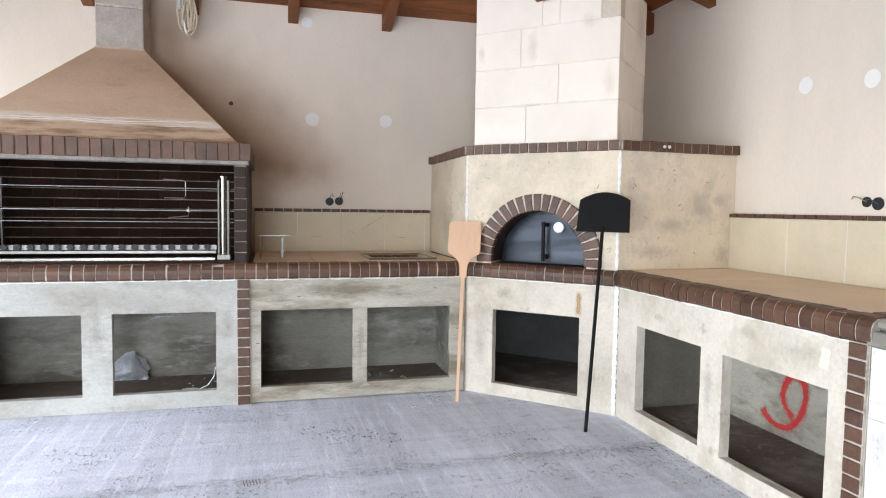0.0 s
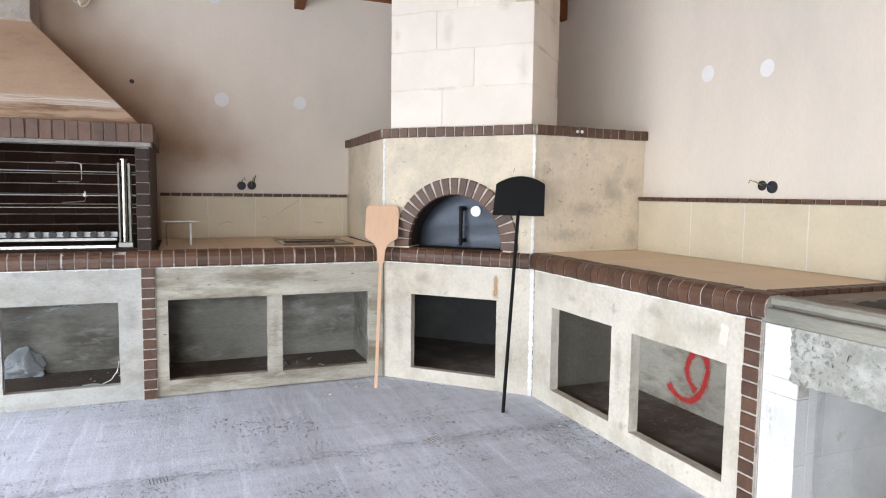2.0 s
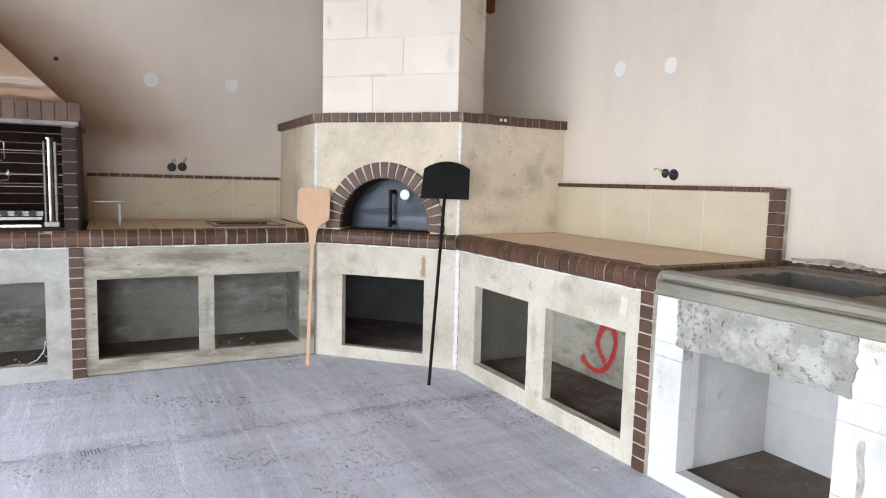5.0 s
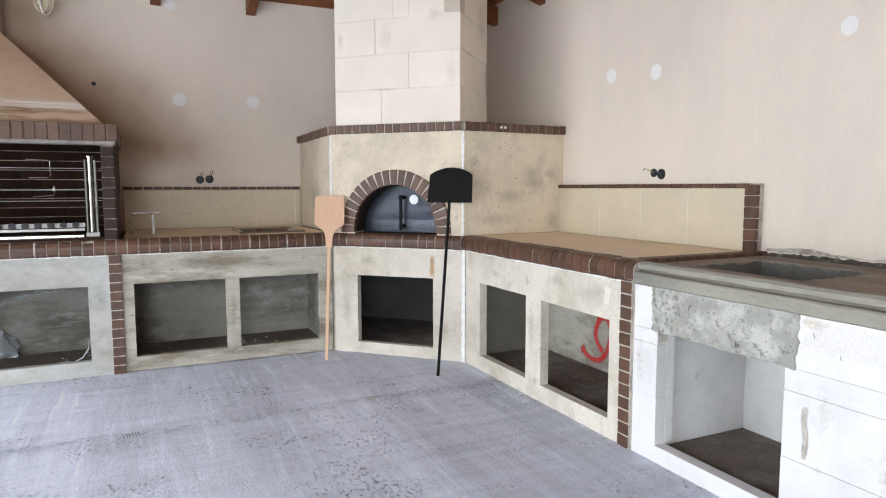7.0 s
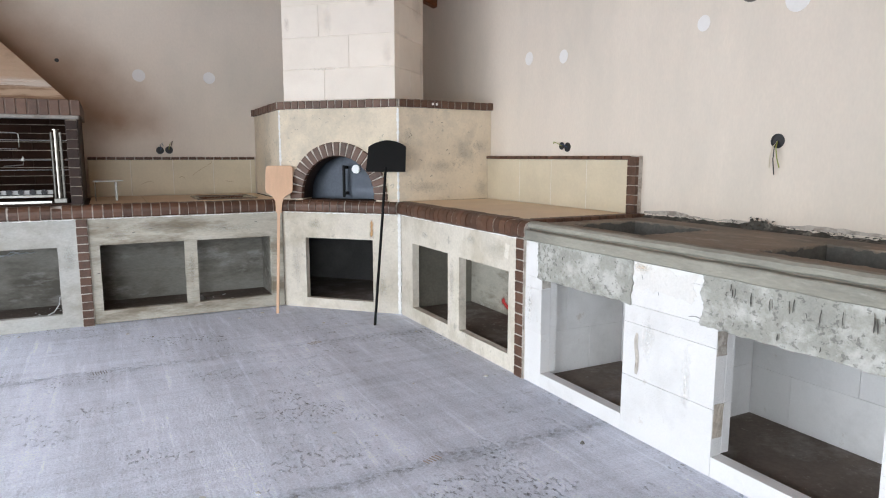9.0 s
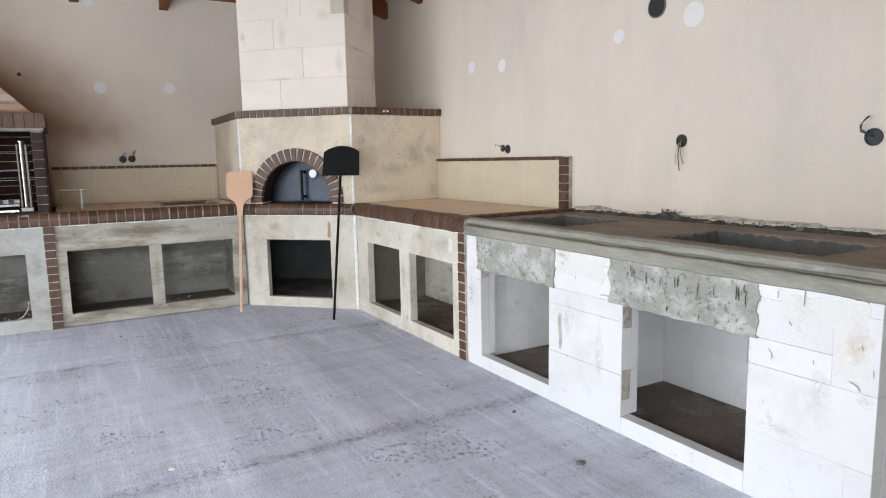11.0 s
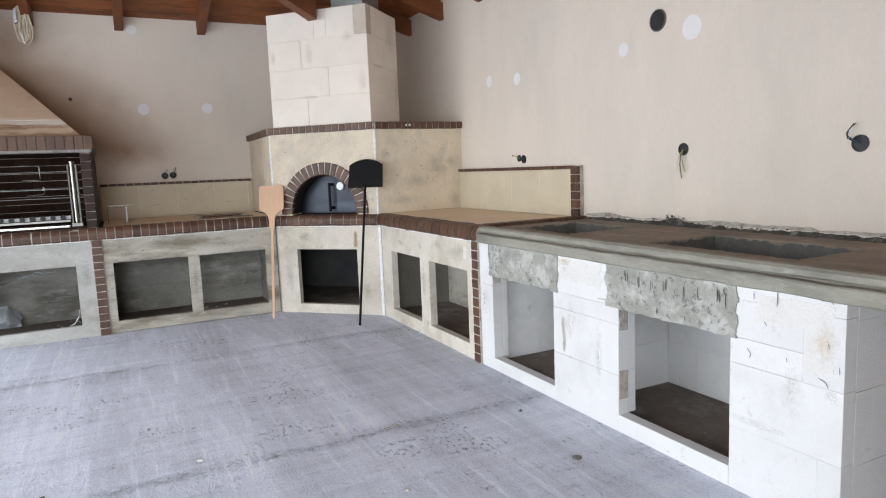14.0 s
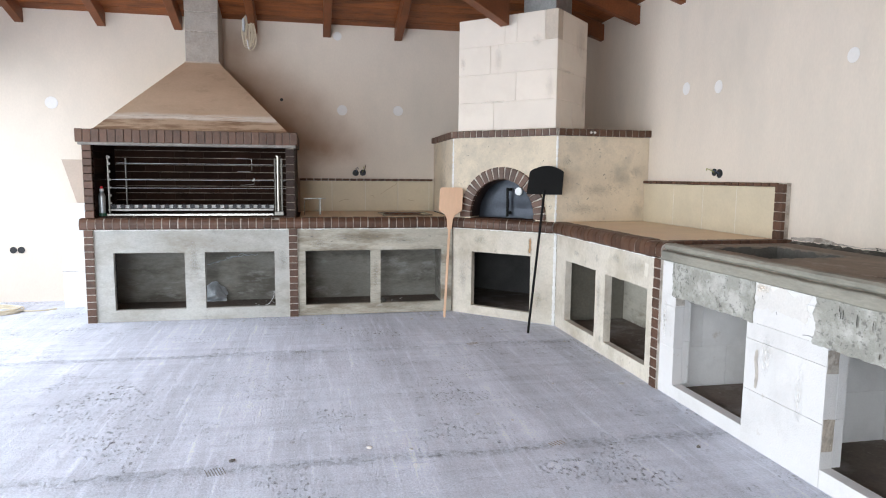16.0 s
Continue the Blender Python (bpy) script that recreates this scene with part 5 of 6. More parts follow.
def sprayed(name, points, width, mat, parent, normal, label=""):
    """A soft-edged sprayed or washed stroke along a run of points."""
    pts = [Vector(p) for p in points]
    fine = []
    for i in range(len(pts) - 1):
        p0, p1, p2, p3 = pts[max(i - 1, 0)], pts[i], pts[i + 1], pts[min(i + 2, len(pts) - 1)]
        for k in range(8):
            u = k / 8
            fine.append(0.5 * (2 * p1 + (p2 - p0) * u + (2 * p0 - 5 * p1 + 4 * p2 - p3) * u * u + (3 * p1 - p0 - 3 * p2 + p3) * u ** 3))
    fine.append(pts[-1])
    nrm = Vector(normal)
    bm = bmesh.new()
    uv = bm.loops.layers.uv.new("rim")
    rim = {}
    prev = None
    for i, p in enumerate(fine):
        d = (fine[min(i + 1, len(fine) - 1)] - fine[max(i - 1, 0)]).normalized()
        sd = d.cross(nrm).normalized()
        end = max(0.0, 1 - min(i, len(fine) - 1 - i) / 5)
        row = []
        for q in (-1, -0.5, 0, 0.5, 1):
            v = bm.verts.new(p + nrm * (0.0015 + 0.00004 * i) + sd * width * 0.68 * q)
            rim[v] = max(abs(q), end)
            row.append(v)
        if prev:
            for k in range(4):
                f = bm.faces.new((prev[k], prev[k + 1], row[k + 1], row[k]))
                for lp in f.loops:
                    lp[uv].uv = (rim[lp.vert], 0.0)
        prev = row
    ob = part(name, bm, M[mat], parent, label)
    ob.visible_shadow = False
    return ob


for pts, wide in DRIPS:
    stroke("drip", pts, wide, M["crust"], isl, (-1, 0, 0))
for pts in CRACKS:
    stroke("chip", [IF @ Vector((u, -0.004, z)) for u, z in pts], 0.0032, M["dirt"], isl, (-1, 0, 0))

BX = 2.829
sprayed("paint_mark", [(BX, y, z) for y, z in ((3.20, 0.185), (3.165, 0.14), (3.10, 0.115), (3.02, 0.12), (2.95, 0.165), (2.905, 0.25), (2.895, 0.35), (2.925, 0.405), (2.985, 0.415), (3.03, 0.36), (3.045, 0.28), (3.01, 0.215), (2.965, 0.185))],
       0.052, "spray", ec, (-1, 0, 0), "loop of red spray paint on the cupboard's back")
OB = OVEN @ Vector((0, 1.029, 0))
ux = (OV_B - OV_A).normalized()
sprayed("paint_mark", [OB + ux * (0.43 + 0.05 * i) + Vector((0, 0, 0.445 + 0.006 * i)) for i in range(6)], 0.06, "spray", oven, (-0.7071, -0.7071, 0), "smear of red paint")
FA = OVEN @ Vector((0.823, 0, 0))
sprayed("rust_run", [FA + Vector((0, 0, z)) for z in (0.775, 0.73, 0.68, 0.60)], 0.036, "rust", oven, (-0.7071, -0.7071, 0), "brown rust run")
bm = bmesh.new()
box(bm, -0.022, 0.022, -0.002, 0.0, -0.042, 0.042)
put_at(bm, pose(FRONT_E, 2.183, 0.722, 0, 0, -90) @ pose(0, 0, 0, 0, 9, 0))
part("paper_tape", bm, M["pale_grout"], ec, "scrap of white tape")
for u, z, wide, high, seed, mat in ((2.20, 0.47, 0.035, 0.075, 2, "grey_stain"), (2.315, 0.665, 0.035, 0.05, 3, "tan_stain"), (2.35, 0.49, 0.022, 0.018, 4, "grey_stain"), (0.95, 0.48, 0.03, 0.07, 5, "grey_stain"), (1.17, 0.36, 0.02, 0.10, 6, "grey_stain"), (2.06, 0.30, 0.10, 0.012, 7, "grey_stain"), (0.90, 0.79, 0.05, 0.016, 8, "tan_stain"), (0.05, 0.45, 0.02, 0.09, 9, "grey_stain")):
    soft_stain(isl, IF, u, z, wide, high, mat)
for u, z0, z1, mat in ((1.3105, 0.16, 0.30, "tan_jamb"), (1.3105, 0.50, 0.60, "mortar"), (0.1555, 0.56, 0.61, "mortar")):
    bm = bmesh.new()
    box(bm, u, u + 0.0015, 0.004, 0.058, z0, z1)
    part("stain", put_at(uneven(bm, 0.004, 5), IF), M[mat], isl)
stroke("mortar_smear", [(IX, 1.10, 0.30), (IX, 1.095, 0.37), (IX, 1.105, 0.44), (IX, 1.10, 0.49)], 0.022, M["mortar"], isl, (-1.6, 0, 0))


def lime_line(parent, m, length, seed):
    """A torn white lime line on a face, just under the brick edging; local x along, y inwards."""
    bm = bmesh.new()
    prev = None
    n = int(length / 0.012)
    for i in range(n + 1):
        u = length * i / n
        h = 0.010 + 0.007 * noise.noise(Vector((u * 8, seed, 0))) + 0.006 * noise.noise(Vector((u * 33, seed, 4)))
        row = [bm.verts.new(m @ Vector((u, y, z))) for y, z in ((-0.001, 0.8195), (-0.006, 0.8195 - h * 0.4), (-0.0032, 0.8195 - max(h, 0.002)))]
        if prev:
            bm.faces.new((prev[0], prev[1], row[1], row[0]))
            bm.faces.new((prev[1], prev[2], row[2], row[1]))
        prev = row
    part("lime_line", bm, M["efflorescence"], parent, "white lime line under the brick edging")


lime_line(counter, pose(-1.73, FRONT_N, 0), 1.63, 1)
lime_line(counter, pose(-0.015, FRONT_N, 0), 1.43, 2)
lime_line(oven, OVEN @ pose(0.02, 0, 0), OV_L - 0.04, 3)
lime_line(ec, E_BASE @ pose(-YN + 0.02, 0, 0), YN - YS - 0.1, 4)

for m, u, z, wide, high, mat, owner in ((E_BASE, -2.32, 0.715, 0.13, 0.06, "dark_stain", ec), (E_BASE, -2.62, 0.745, 0.06, 0.03, "dark_stain", ec), (E_BASE, -3.30, 0.70, 0.05, 0.02, "dark_stain", ec), (E_BASE, -2.87, 0.40, 0.03, 0.12, "dark_stain", ec),
                                   (N_BASE, 0.45, 0.735, 0.16, 0.035, "dark_stain", counter), (N_BASE, 0.98, 0.70, 0.20, 0.03, "dark_stain", counter), (N_BASE, 0.18, 0.68, 0.10, 0.03, "dark_stain", counter), (N_BASE, 0.70, 0.36, 0.02, 0.13, "dark_stain", counter), (N_BASE, -0.15, 0.55, 0.03, 0.10, "dark_stain", counter), (N_BASE, -0.92, 0.55, 0.04, 0.12, "dark_stain", counter),
                                   (OVEN, 0.12, 0.35, 0.04, 0.13, "dark_stain", oven), (OVEN, 0.92, 0.22, 0.035, 0.08, "dark_stain", oven), (OVEN, 0.30, 0.72, 0.07, 0.04, "dark_stain", oven)):
    soft_stain(owner, m, u, z, wide, high, mat)
for u, z, wide, high in ((0.09, 1.43, 0.05, 0.06), (0.62, 1.30, 0.10, 0.10), (0.78, 1.36, 0.07, 0.05), (0.40, 1.20, 0.14, 0.05), (0.25, 1.03, 0.16, 0.04), (0.80, 1.02, 0.06, 0.08)):
    soft_stain(oven, Matrix.Translation((OV_B.x, OV_B.y, 0)) @ pose(0, 0, 0, 0, 0, 3.5), u, z, wide, high, "dark_stain")

# chips and scratches in the oven's render
OS = Matrix.Translation((OV_B.x, OV_B.y, 0)) @ pose(0, 0, 0, 0, 0, 3.5)
for u, z in ((0.10, 1.43), (0.115, 1.45), (0.07, 1.38), (0.45, 1.33), (0.47, 1.30), (0.52, 1.36), (0.30, 1.12), (0.58, 1.02), (0.20, 1.25), (0.66, 1.48), (0.40, 1.55)):
    ln, tilt = random.uniform(0.012, 0.035), random.uniform(-1.2, 1.2)
    stroke("chip", [OS @ Vector((u + ln * math.cos(tilt) * q, -0.0012, z + ln * math.sin(tilt) * q)) for q in (-0.5, 0.1, 0.5)], random.uniform(0.002, 0.006), M["inner_tan"], oven, (0.06, -1, 0))
for u, z in ((0.16, 1.50), (0.38, 1.58), (0.86, 1.30), (0.93, 1.44), (0.60, 1.60), (0.10, 1.10), (1.0, 1.05)):
    ln, tilt = random.uniform(0.01, 0.03), random.uniform(-1.2, 1.2)
    stroke("chip", [OVEN @ Vector((u + ln * math.cos(tilt) * q, -0.001, z + ln * math.sin(tilt) * q)) for q in (-0.5, 0.1, 0.5)], random.uniform(0.0015, 0.004), M["inner_tan"], oven, (-0.7071, -0.7071, 0))
for u, z in ((0.10, 0.745), (0.28, 0.70), (0.40, 0.725), (0.62, 0.715), (0.70, 0.735), (0.95, 0.70), (1.20, 0.74), (1.37, 0.45), (0.02, 0.40)):
    stroke("chip", [N_BASE @ Vector((u, -0.002, z)), N_BASE @ Vector((u + 0.010, -0.002, z + jitter(0.004))), N_BASE @ Vector((u + 0.022, -0.002, z + jitter(0.004)))], 0.006, M["dirt"], counter, (0, -1, 0))


def patch_on(m, r, label="round patch of white filler on the plaster"):
    bm = bmesh.new()
    disc(bm, m, r, 0.0025, 28)
    return tagged(part("filler_patch", bm, M["patch"]), label, "wall patch", "filled holes in the plaster")


for x, z, r in ((0.45, 2.002, 0.055), (1.056, 2.012, 0.054), (-2.403, 1.998, 0.06), (0.405, 2.775, 0.045)):
    patch_on(pose(x, NORTH, z, 90), r)
for y, z, r in ((3.257, 2.022, 0.05), (2.829, 1.982, 0.048), (1.60, 1.996, 0.043), (1.052, 2.022, 0.068)):
    patch_on(pose(EAST, y, z, 0, -90, 0), r)


def wall_box(m, r, wires, label, deep=0.0):
    """An empty round socket box in the wall with loose wires; local z points out of the wall."""
    ob = thing("socket_box", label, "socket box", "empty socket boxes")
    bm = bmesh.new()
    n = 20
    rings = [[bm.verts.new(m @ Vector((q * math.cos(i * math.tau / n), q * math.sin(i * math.tau / n), h))) for i in range(n)] for q, h in ((r, 0.0), (r, 0.006), (r * 0.84, 0.006), (r * 0.8, 0.0015))]
    for a, b in zip(rings, rings[1:]):
        for i in range(n):
            bm.faces.new((a[i], a[(i + 1) % n], b[(i + 1) % n], b[i]))
    bm.faces.new(rings[-1])
    part("box_ring", bm, M["dark"], ob)
    for mat, pts in wires:
        bm = bmesh.new()
        tube(bm, [m @ Vector(p) for p in pts], 0.0028, 5)
        part("wire", bm, M[mat], ob)
    return ob


NW = lambda x, z: pose(x, NORTH, z, 90)
EW = lambda y, z: pose(EAST, y, z, 90, 0, -90)
wall_box(NW(0.59, 1.332), 0.034, [("blue_wire", [(0, 0, 0.004), (0.01, 0.02, 0.03), (0.0, 0.05, 0.035), (0.02, 0.065, 0.02), (0.03, 0.04, 0.01)])], "dark empty socket box with wires above the splashback")
wall_box(NW(0.668, 1.336), 0.034, [("dark", [(0, 0, 0.004), (0.015, 0.03, 0.03), (0.03, 0.08, 0.035)]), ("green_wire", [(0, 0, 0.004), (0.0, 0.03, 0.03), (0.012, 0.07, 0.04)])], "dark empty socket box with wires above the splashback")
wall_box(EW(2.82, 1.352), 0.027, [("green_wire", [(0, 0, 0.004), (-0.02, 0.02, 0.03), (-0.06, 0.03, 0.03), (-0.075, 0.015, 0.02)])], "dark empty socket box with wires")
wall_box(EW(2.755, 1.343), 0.033, [("blue_wire", [(0, 0, 0.004), (-0.02, 0.02, 0.03), (-0.05, 0.02, 0.03)])], "dark empty socket box with wires")
wall_box(EW(1.105, 1.352), 0.036, [("dark", [(0, 0, 0.004), (0.004, -0.03, 0.03), (0.0, -0.09, 0.03), (0.004, -0.165, 0.02)]), ("green_wire", [(0, 0, 0.004), (0.012, -0.03, 0.03), (0.02, -0.08, 0.03), (0.03, -0.13, 0.02)]), ("cream", [(0, 0, 0.004), (-0.005, -0.03, 0.03), (-0.018, -0.08, 0.03), (-0.025, -0.13, 0.02)])], "dark empty socket box with wires hanging down")
wall_box(EW(0.103, 1.335), 0.038, [("dark", [(0, 0, 0.004), (-0.02, 0.015, 0.03), (-0.038, 0.025, 0.035), (-0.042, 0.05, 0.035), (-0.025, 0.075, 0.03), (-0.012, 0.088, 0.02)]), ("blue_wire", [(0, 0, 0.004), (-0.018, 0.02, 0.035), (-0.036, 0.035, 0.04), (-0.034, 0.06, 0.035), (-0.02, 0.088, 0.02)])], "large dark socket box with looped wires")
for x in (-2.827, -2.755):
    wall_box(NW(x, 0.53), 0.033, [], "dark empty socket box low on the wall")
bm = bmesh.new()
disc(bm, NW(-0.184, 2.095), 0.017, 0.003, 12)
tagged(part("anchor_hole", bm, M["dark"]), "small dark anchor hole in the plaster", "hole")
vent = thing("vent_pipe", "dark round pipe opening in the plastered wall", "vent pipe")
bm = bmesh.new()
m, n = EW(1.304, 2.112), 24
rings = [[bm.verts.new(m @ Vector((q * math.cos(i * math.tau / n), q * math.sin(i * math.tau / n), h))) for i in range(n)] for q, h in ((0.064, 0.0), (0.064, 0.008), (0.056, 0.008), (0.053, 0.001))]
for a, b in zip(rings, rings[1:]):
    for i in range(n):
        bm.faces.new((a[i], a[(i + 1) % n], b[(i + 1) % n], b[i]))
part("pipe_rim", bm, M["dull_steel"], vent)
# Flat dark disc stands for the unlit inside of the open pipe.
bm = bmesh.new()
disc(bm, m, 0.0535, 0.0022, 24)
part("pipe_plug", bm, M["dark"], vent)

# ragged mortar where the slab meets the wall
bm = bmesh.new()
grid = []
N = 150
for i in range(N + 1):
    y = 1.98 + (SE - 1.98) * i / N
    h = 0.014 + 0.022 * max(0, noise.noise(Vector((y * 2.2, 4, 0))) + 0.25) + 0.012 * noise.noise(Vector((y * 22, 1, 0))) + 0.008 * noise.noise(Vector((y * 60, 3, 0))) + 0.022 * math.exp(-((y - 1.18) / 0.09) ** 2)
    grid.append([bm.verts.new((EAST - 0.001 - d + 0.004 * noise.noise(Vector((y * 20, q, 2))), y, 0.904 + q * h)) for q, d in ((0, 0.03), (0.35, 0.018), (0.7, 0.010), (1.0, 0.001))])
for a, b in zip(grid, grid[1:]):
    for k in range(3):
        bm.faces.new((a[k], b[k], b[k + 1], a[k + 1]))
part("mortar_fillet", bm, M["crust"], isl, "ragged dark mortar along the wall")
bm = bmesh.new()
grid = []
for i in range(N + 1):
    y = 1.98 + (SE - 1.98) * i / N
    h = 0.04 + 0.025 * noise.noise(Vector((y * 3.1, 9, 0))) + 0.01 * noise.noise(Vector((y * 17, 6, 0)))
    grid.append([bm.verts.new((EAST - d, y, z)) for z, d in ((0.93, 0.004), (0.904 + h * 0.9, 0.004), (0.904 + h, 0.0005))])
for a, b in zip(grid, grid[1:]):
    for k in range(2):
        bm.faces.new((a[k], b[k], b[k + 1], a[k + 1]))
part("plaster_edge", bm, M["mortar"], isl)

for pts in ([(0.86, 1.10), (0.93, 1.15), (1.02, 1.205), (1.045, 1.23)], [(0.74, 1.075), (0.77, 1.09), (0.80, 1.06)], [(1.16, 1.045), (1.20, 1.035), (1.24, 1.04)], [(0.41, 1.02), (0.47, 1.045), (0.52, 1.04)]):
    stroke("scratch", [(x, NORTH - 0.0198, z) for x, z in pts], 0.0045, M["tile_vein"], splash, (0, -1, 0))
for dx in (0.30, 0.335):
    bm = bmesh.new()
    disc(bm, Matrix.Translation((OV_B.x + dx, OV_B.y - 0.012, 1.692)) @ pose(0, 0, 0, 90), 0.011, 0.004, 10)
    part("plaster_splash", bm, M["patch"], oven)

bm = bmesh.new()
for k in range(520):
    y = random.uniform(SE + 0.05, 1.95)
    big = 1.0 + 1.4 * math.exp(-((y - 1.18) / 0.12) ** 2)
    r = random.uniform(0.002, 0.006) * big
    c = Vector((EAST - random.uniform(0.004, 0.035), y, 0.906 + random.uniform(0, 0.028) * big))
    vs = [bm.verts.new(c + Vector((jitter(r), jitter(r * 1.6), jitter(r)))) for _ in range(4)]
    for f in ((0, 1, 2), (0, 3, 1), (1, 3, 2), (2, 3, 0)):
        bm.faces.new([vs[i] for i in f])
crust = part("mortar_crust", bm, M["crust"], isl, "dark crumbly mortar along the wall")
crust["kind"] = "stuff"

# ---- pizza peels ----
def leaning(foot, top):
    """A frame whose z runs up a leaning pole and whose x lies level across it."""
    f, t = Vector(foot), Vector(top)
    z = (t - f).normalized()
    flat = Vector((t.x - f.x, t.y - f.y, 0)).normalized()
    x = Vector((flat.y, -flat.x, 0))
    y = z.cross(x)
    m = Matrix((x, y, z)).transposed().to_4x4()
    m.translation = f
    return m, (t - f).length


peel = thing("pizza_peel", "pale plywood pizza peel leaning at the oven's corner", "pizza peel", "pizza peels")
m, L = leaning((1.31, 4.232, 0.0), (1.412, 4.435, 1.20))
bm = bmesh.new()
prof = [(0, 0.0105), (0.80, 0.011), (L - 0.392, 0.011), (L - 0.39, 0.023), (L - 0.34, 0.025), (L - 0.30, 0.029), (L - 0.265, 0.045), (L - 0.24, 0.075), (L - 0.225, 0.104), (L - 0.205, 0.112), (L - 0.03, 0.112), (L - 0.008, 0.104), (L, 0.09)]
rings = [[bm.verts.new((w * sx, d, z)) for sx, d in ((-1, -0.006), (1, -0.006), (1, 0.006), (-1, 0.006))] for z, w in prof]
for a, b in zip(rings, rings[1:]):
    for k in range(4):
        bm.faces.new((a[k], a[(k + 1) % 4], b[(k + 1) % 4], b[k]))
bm.faces.new(rings[0][::-1])
bm.faces.new(rings[-1])
put_at(bm, m)
part("blade_and_handle", bm, M["peel_wood"], peel)

peel2 = thing("pizza_peel", "black metal pizza peel leaning against the oven front", "pizza peel", "pizza peels")
m, L = leaning((1.88, 3.51, 0.0), (2.112, 3.775, 1.405))
bm = bmesh.new()
tube(bm, [(0, 0, 0), (0, 0, L - 0.22)], 0.0105, 10)
put_at(bm, m)
part("handle", bm, M["black"], peel2)
bm = bmesh.new()
out = [(-0.162, L - 0.255), (0.162, L - 0.255), (0.155, L - 0.06)]
out += [(0.155 - 0.31 * i / 12, L - 0.055 + 0.052 * math.sin(math.pi * i / 12) ** 0.8) for i in range(13)]
out += [(-0.155, L - 0.06)]
f0, f1 = [bm.verts.new((x, -0.002, z)) for x, z in out], [bm.verts.new((x, 0.002, z)) for x, z in out]
bm.faces.new(f0)
bm.faces.new(f1[::-1])
for i in range(len(out)):
    j = (i + 1) % len(out)
    bm.faces.new((f0[i], f1[i], f1[j], f0[j]))
put_at(bm, m)
part("blade", bm, M["black"], peel2, "black sheet blade with an arched end")

# ---- sink and wire stand ----
sink = thing("sink", "stainless steel inset sink in the worktop", "sink")
bm = bmesh.new()
x0, x1, y0, y1 = 0.79, 1.275, 4.70, 5.17
levels = [(0.0, 0.918), (0.004, 0.926), (0.035, 0.926), (0.045, 0.919), (0.055, 0.909)]
rings = [[bm.verts.new(p) for p in ((x0 + d, y0 + d, z), (x1 - d, y0 + d, z), (x1 - d, y1 - d, z), (x0 + d, y1 - d, z))] for d, z in levels]
for a, b in zip(rings, rings[1:]):
    for k in range(4):
        bm.faces.new((a[k], a[(k + 1) % 4], b[(k + 1) % 4], b[k]))
bm.faces.new(rings[-1])
part("bowl", bm, M["steel"], sink)
for q in ((x0 - 0.004, x1 + 0.004, y0 - 0.004, y0 + 0.012), (x0 - 0.004, x1 + 0.004, y1 - 0.012, y1 + 0.004), (x0 - 0.004, x0 + 0.012, y0 + 0.012, y1 - 0.012), (x1 - 0.012, x1 + 0.004, y0 + 0.012, y1 - 0.012)):
    bm = bmesh.new()
    box(bm, *q, 0.9185, 0.931)
    bevelled(bm, 0.003)
    part("rim", bm, M["steel"], sink, "bright steel rim")
bm = bmesh.new()
disc(bm, pose(1.03, 4.93, 0.9095), 0.03, 0.003, 20)
part("drain", bm, M["dull_steel"], sink)
stand = thing("wire_stand", "bent steel rod stand on the worktop", "wire stand")
bm = bmesh.new()
tube(bm, [(0.045, 4.9, 0.92), (0.045, 4.9, 1.06), (0.05, 4.9, 1.073), (0.062, 4.9, 1.076), (0.20, 4.9, 1.076)], 0.004, 8)
part("rod", bm, M["steel"], stand)
bm = bmesh.new()
box(bm, 0.186, 0.204, 4.895, 4.905, 0.92, 1.07)
bevelled(bm, 0.002)
part("leg", bm, M["dull_steel"], stand)
bm = bmesh.new()
box(bm, 0.03, 0.25, 4.88, 4.94, 1.078, 1.082)
part("plate", bm, M["zinc"], stand)

# ---- spit rack in the firebox ----
rack = thing("spit_rack", "chrome spit rack with three long skewers in the firebox", "spit rack")
PY = 4.66
for x, w in ((-0.216, 0.007), (-0.157, 0.008)):
    bm = bmesh.new()
    box(bm, x - w, x + w, PY - 0.02, PY + 0.02, 0.935, 1.455)
    bevelled(bm, 0.003)
    part("post", bm, M["dark_steel"], rack)
bm = bmesh.new()
tube(bm, [(-0.185, PY - 0.005, 0.96), (-0.185, PY - 0.005, 1.47)], 0.016, 14)
tube(bm, [(-0.185, PY - 0.005, 1.47), (-0.185, PY - 0.005, 1.477)], 0.024, 14)
part("drive_tube", bm, M["chrome"], rack, "polished chrome tube", smooth=False)
bm = bmesh.new()
box(bm, -0.228, -0.142, PY - 0.03, PY + 0.03, 0.925, 0.965)
bevelled(bm, 0.004)
part("foot_plate", bm, M["dull_steel"], rack)
bm = bmesh.new()
box(bm, -1.652, -1.638, PY - 0.012, PY + 0.012, 0.93, 1.465)
bevelled(bm, 0.002)
left_post = part("post", bm, M["dull_steel"], rack)
for z in (1.05, 1.12, 1.19, 1.26, 1.33, 1.40, 1.455):
    bm = bmesh.new()
    box(bm, -1.638, -1.626, PY - 0.01, PY + 0.01, z - 0.018, z)
    part("notch", bm, M["dull_steel"], left_post)
bm = bmesh.new()
box(bm, -1.60, -1.59, 5.02, 5.04, 0.95, 1.45)
part("post", bm, M["dull_steel"], rack)
for y, z, a, b, r in ((4.76, 1.398, -1.60, -0.075, 0.005), (4.70, 1.252, -1.72, -0.085, 0.0075), (4.66, 1.178, -1.69, -0.085, 0.005)):
    bm = bmesh.new()
    tube(bm, [(a, y, z), (b, y, z)], r, 8)
    part("skewer", bm, M["steel"], rack)
bm = bmesh.new()
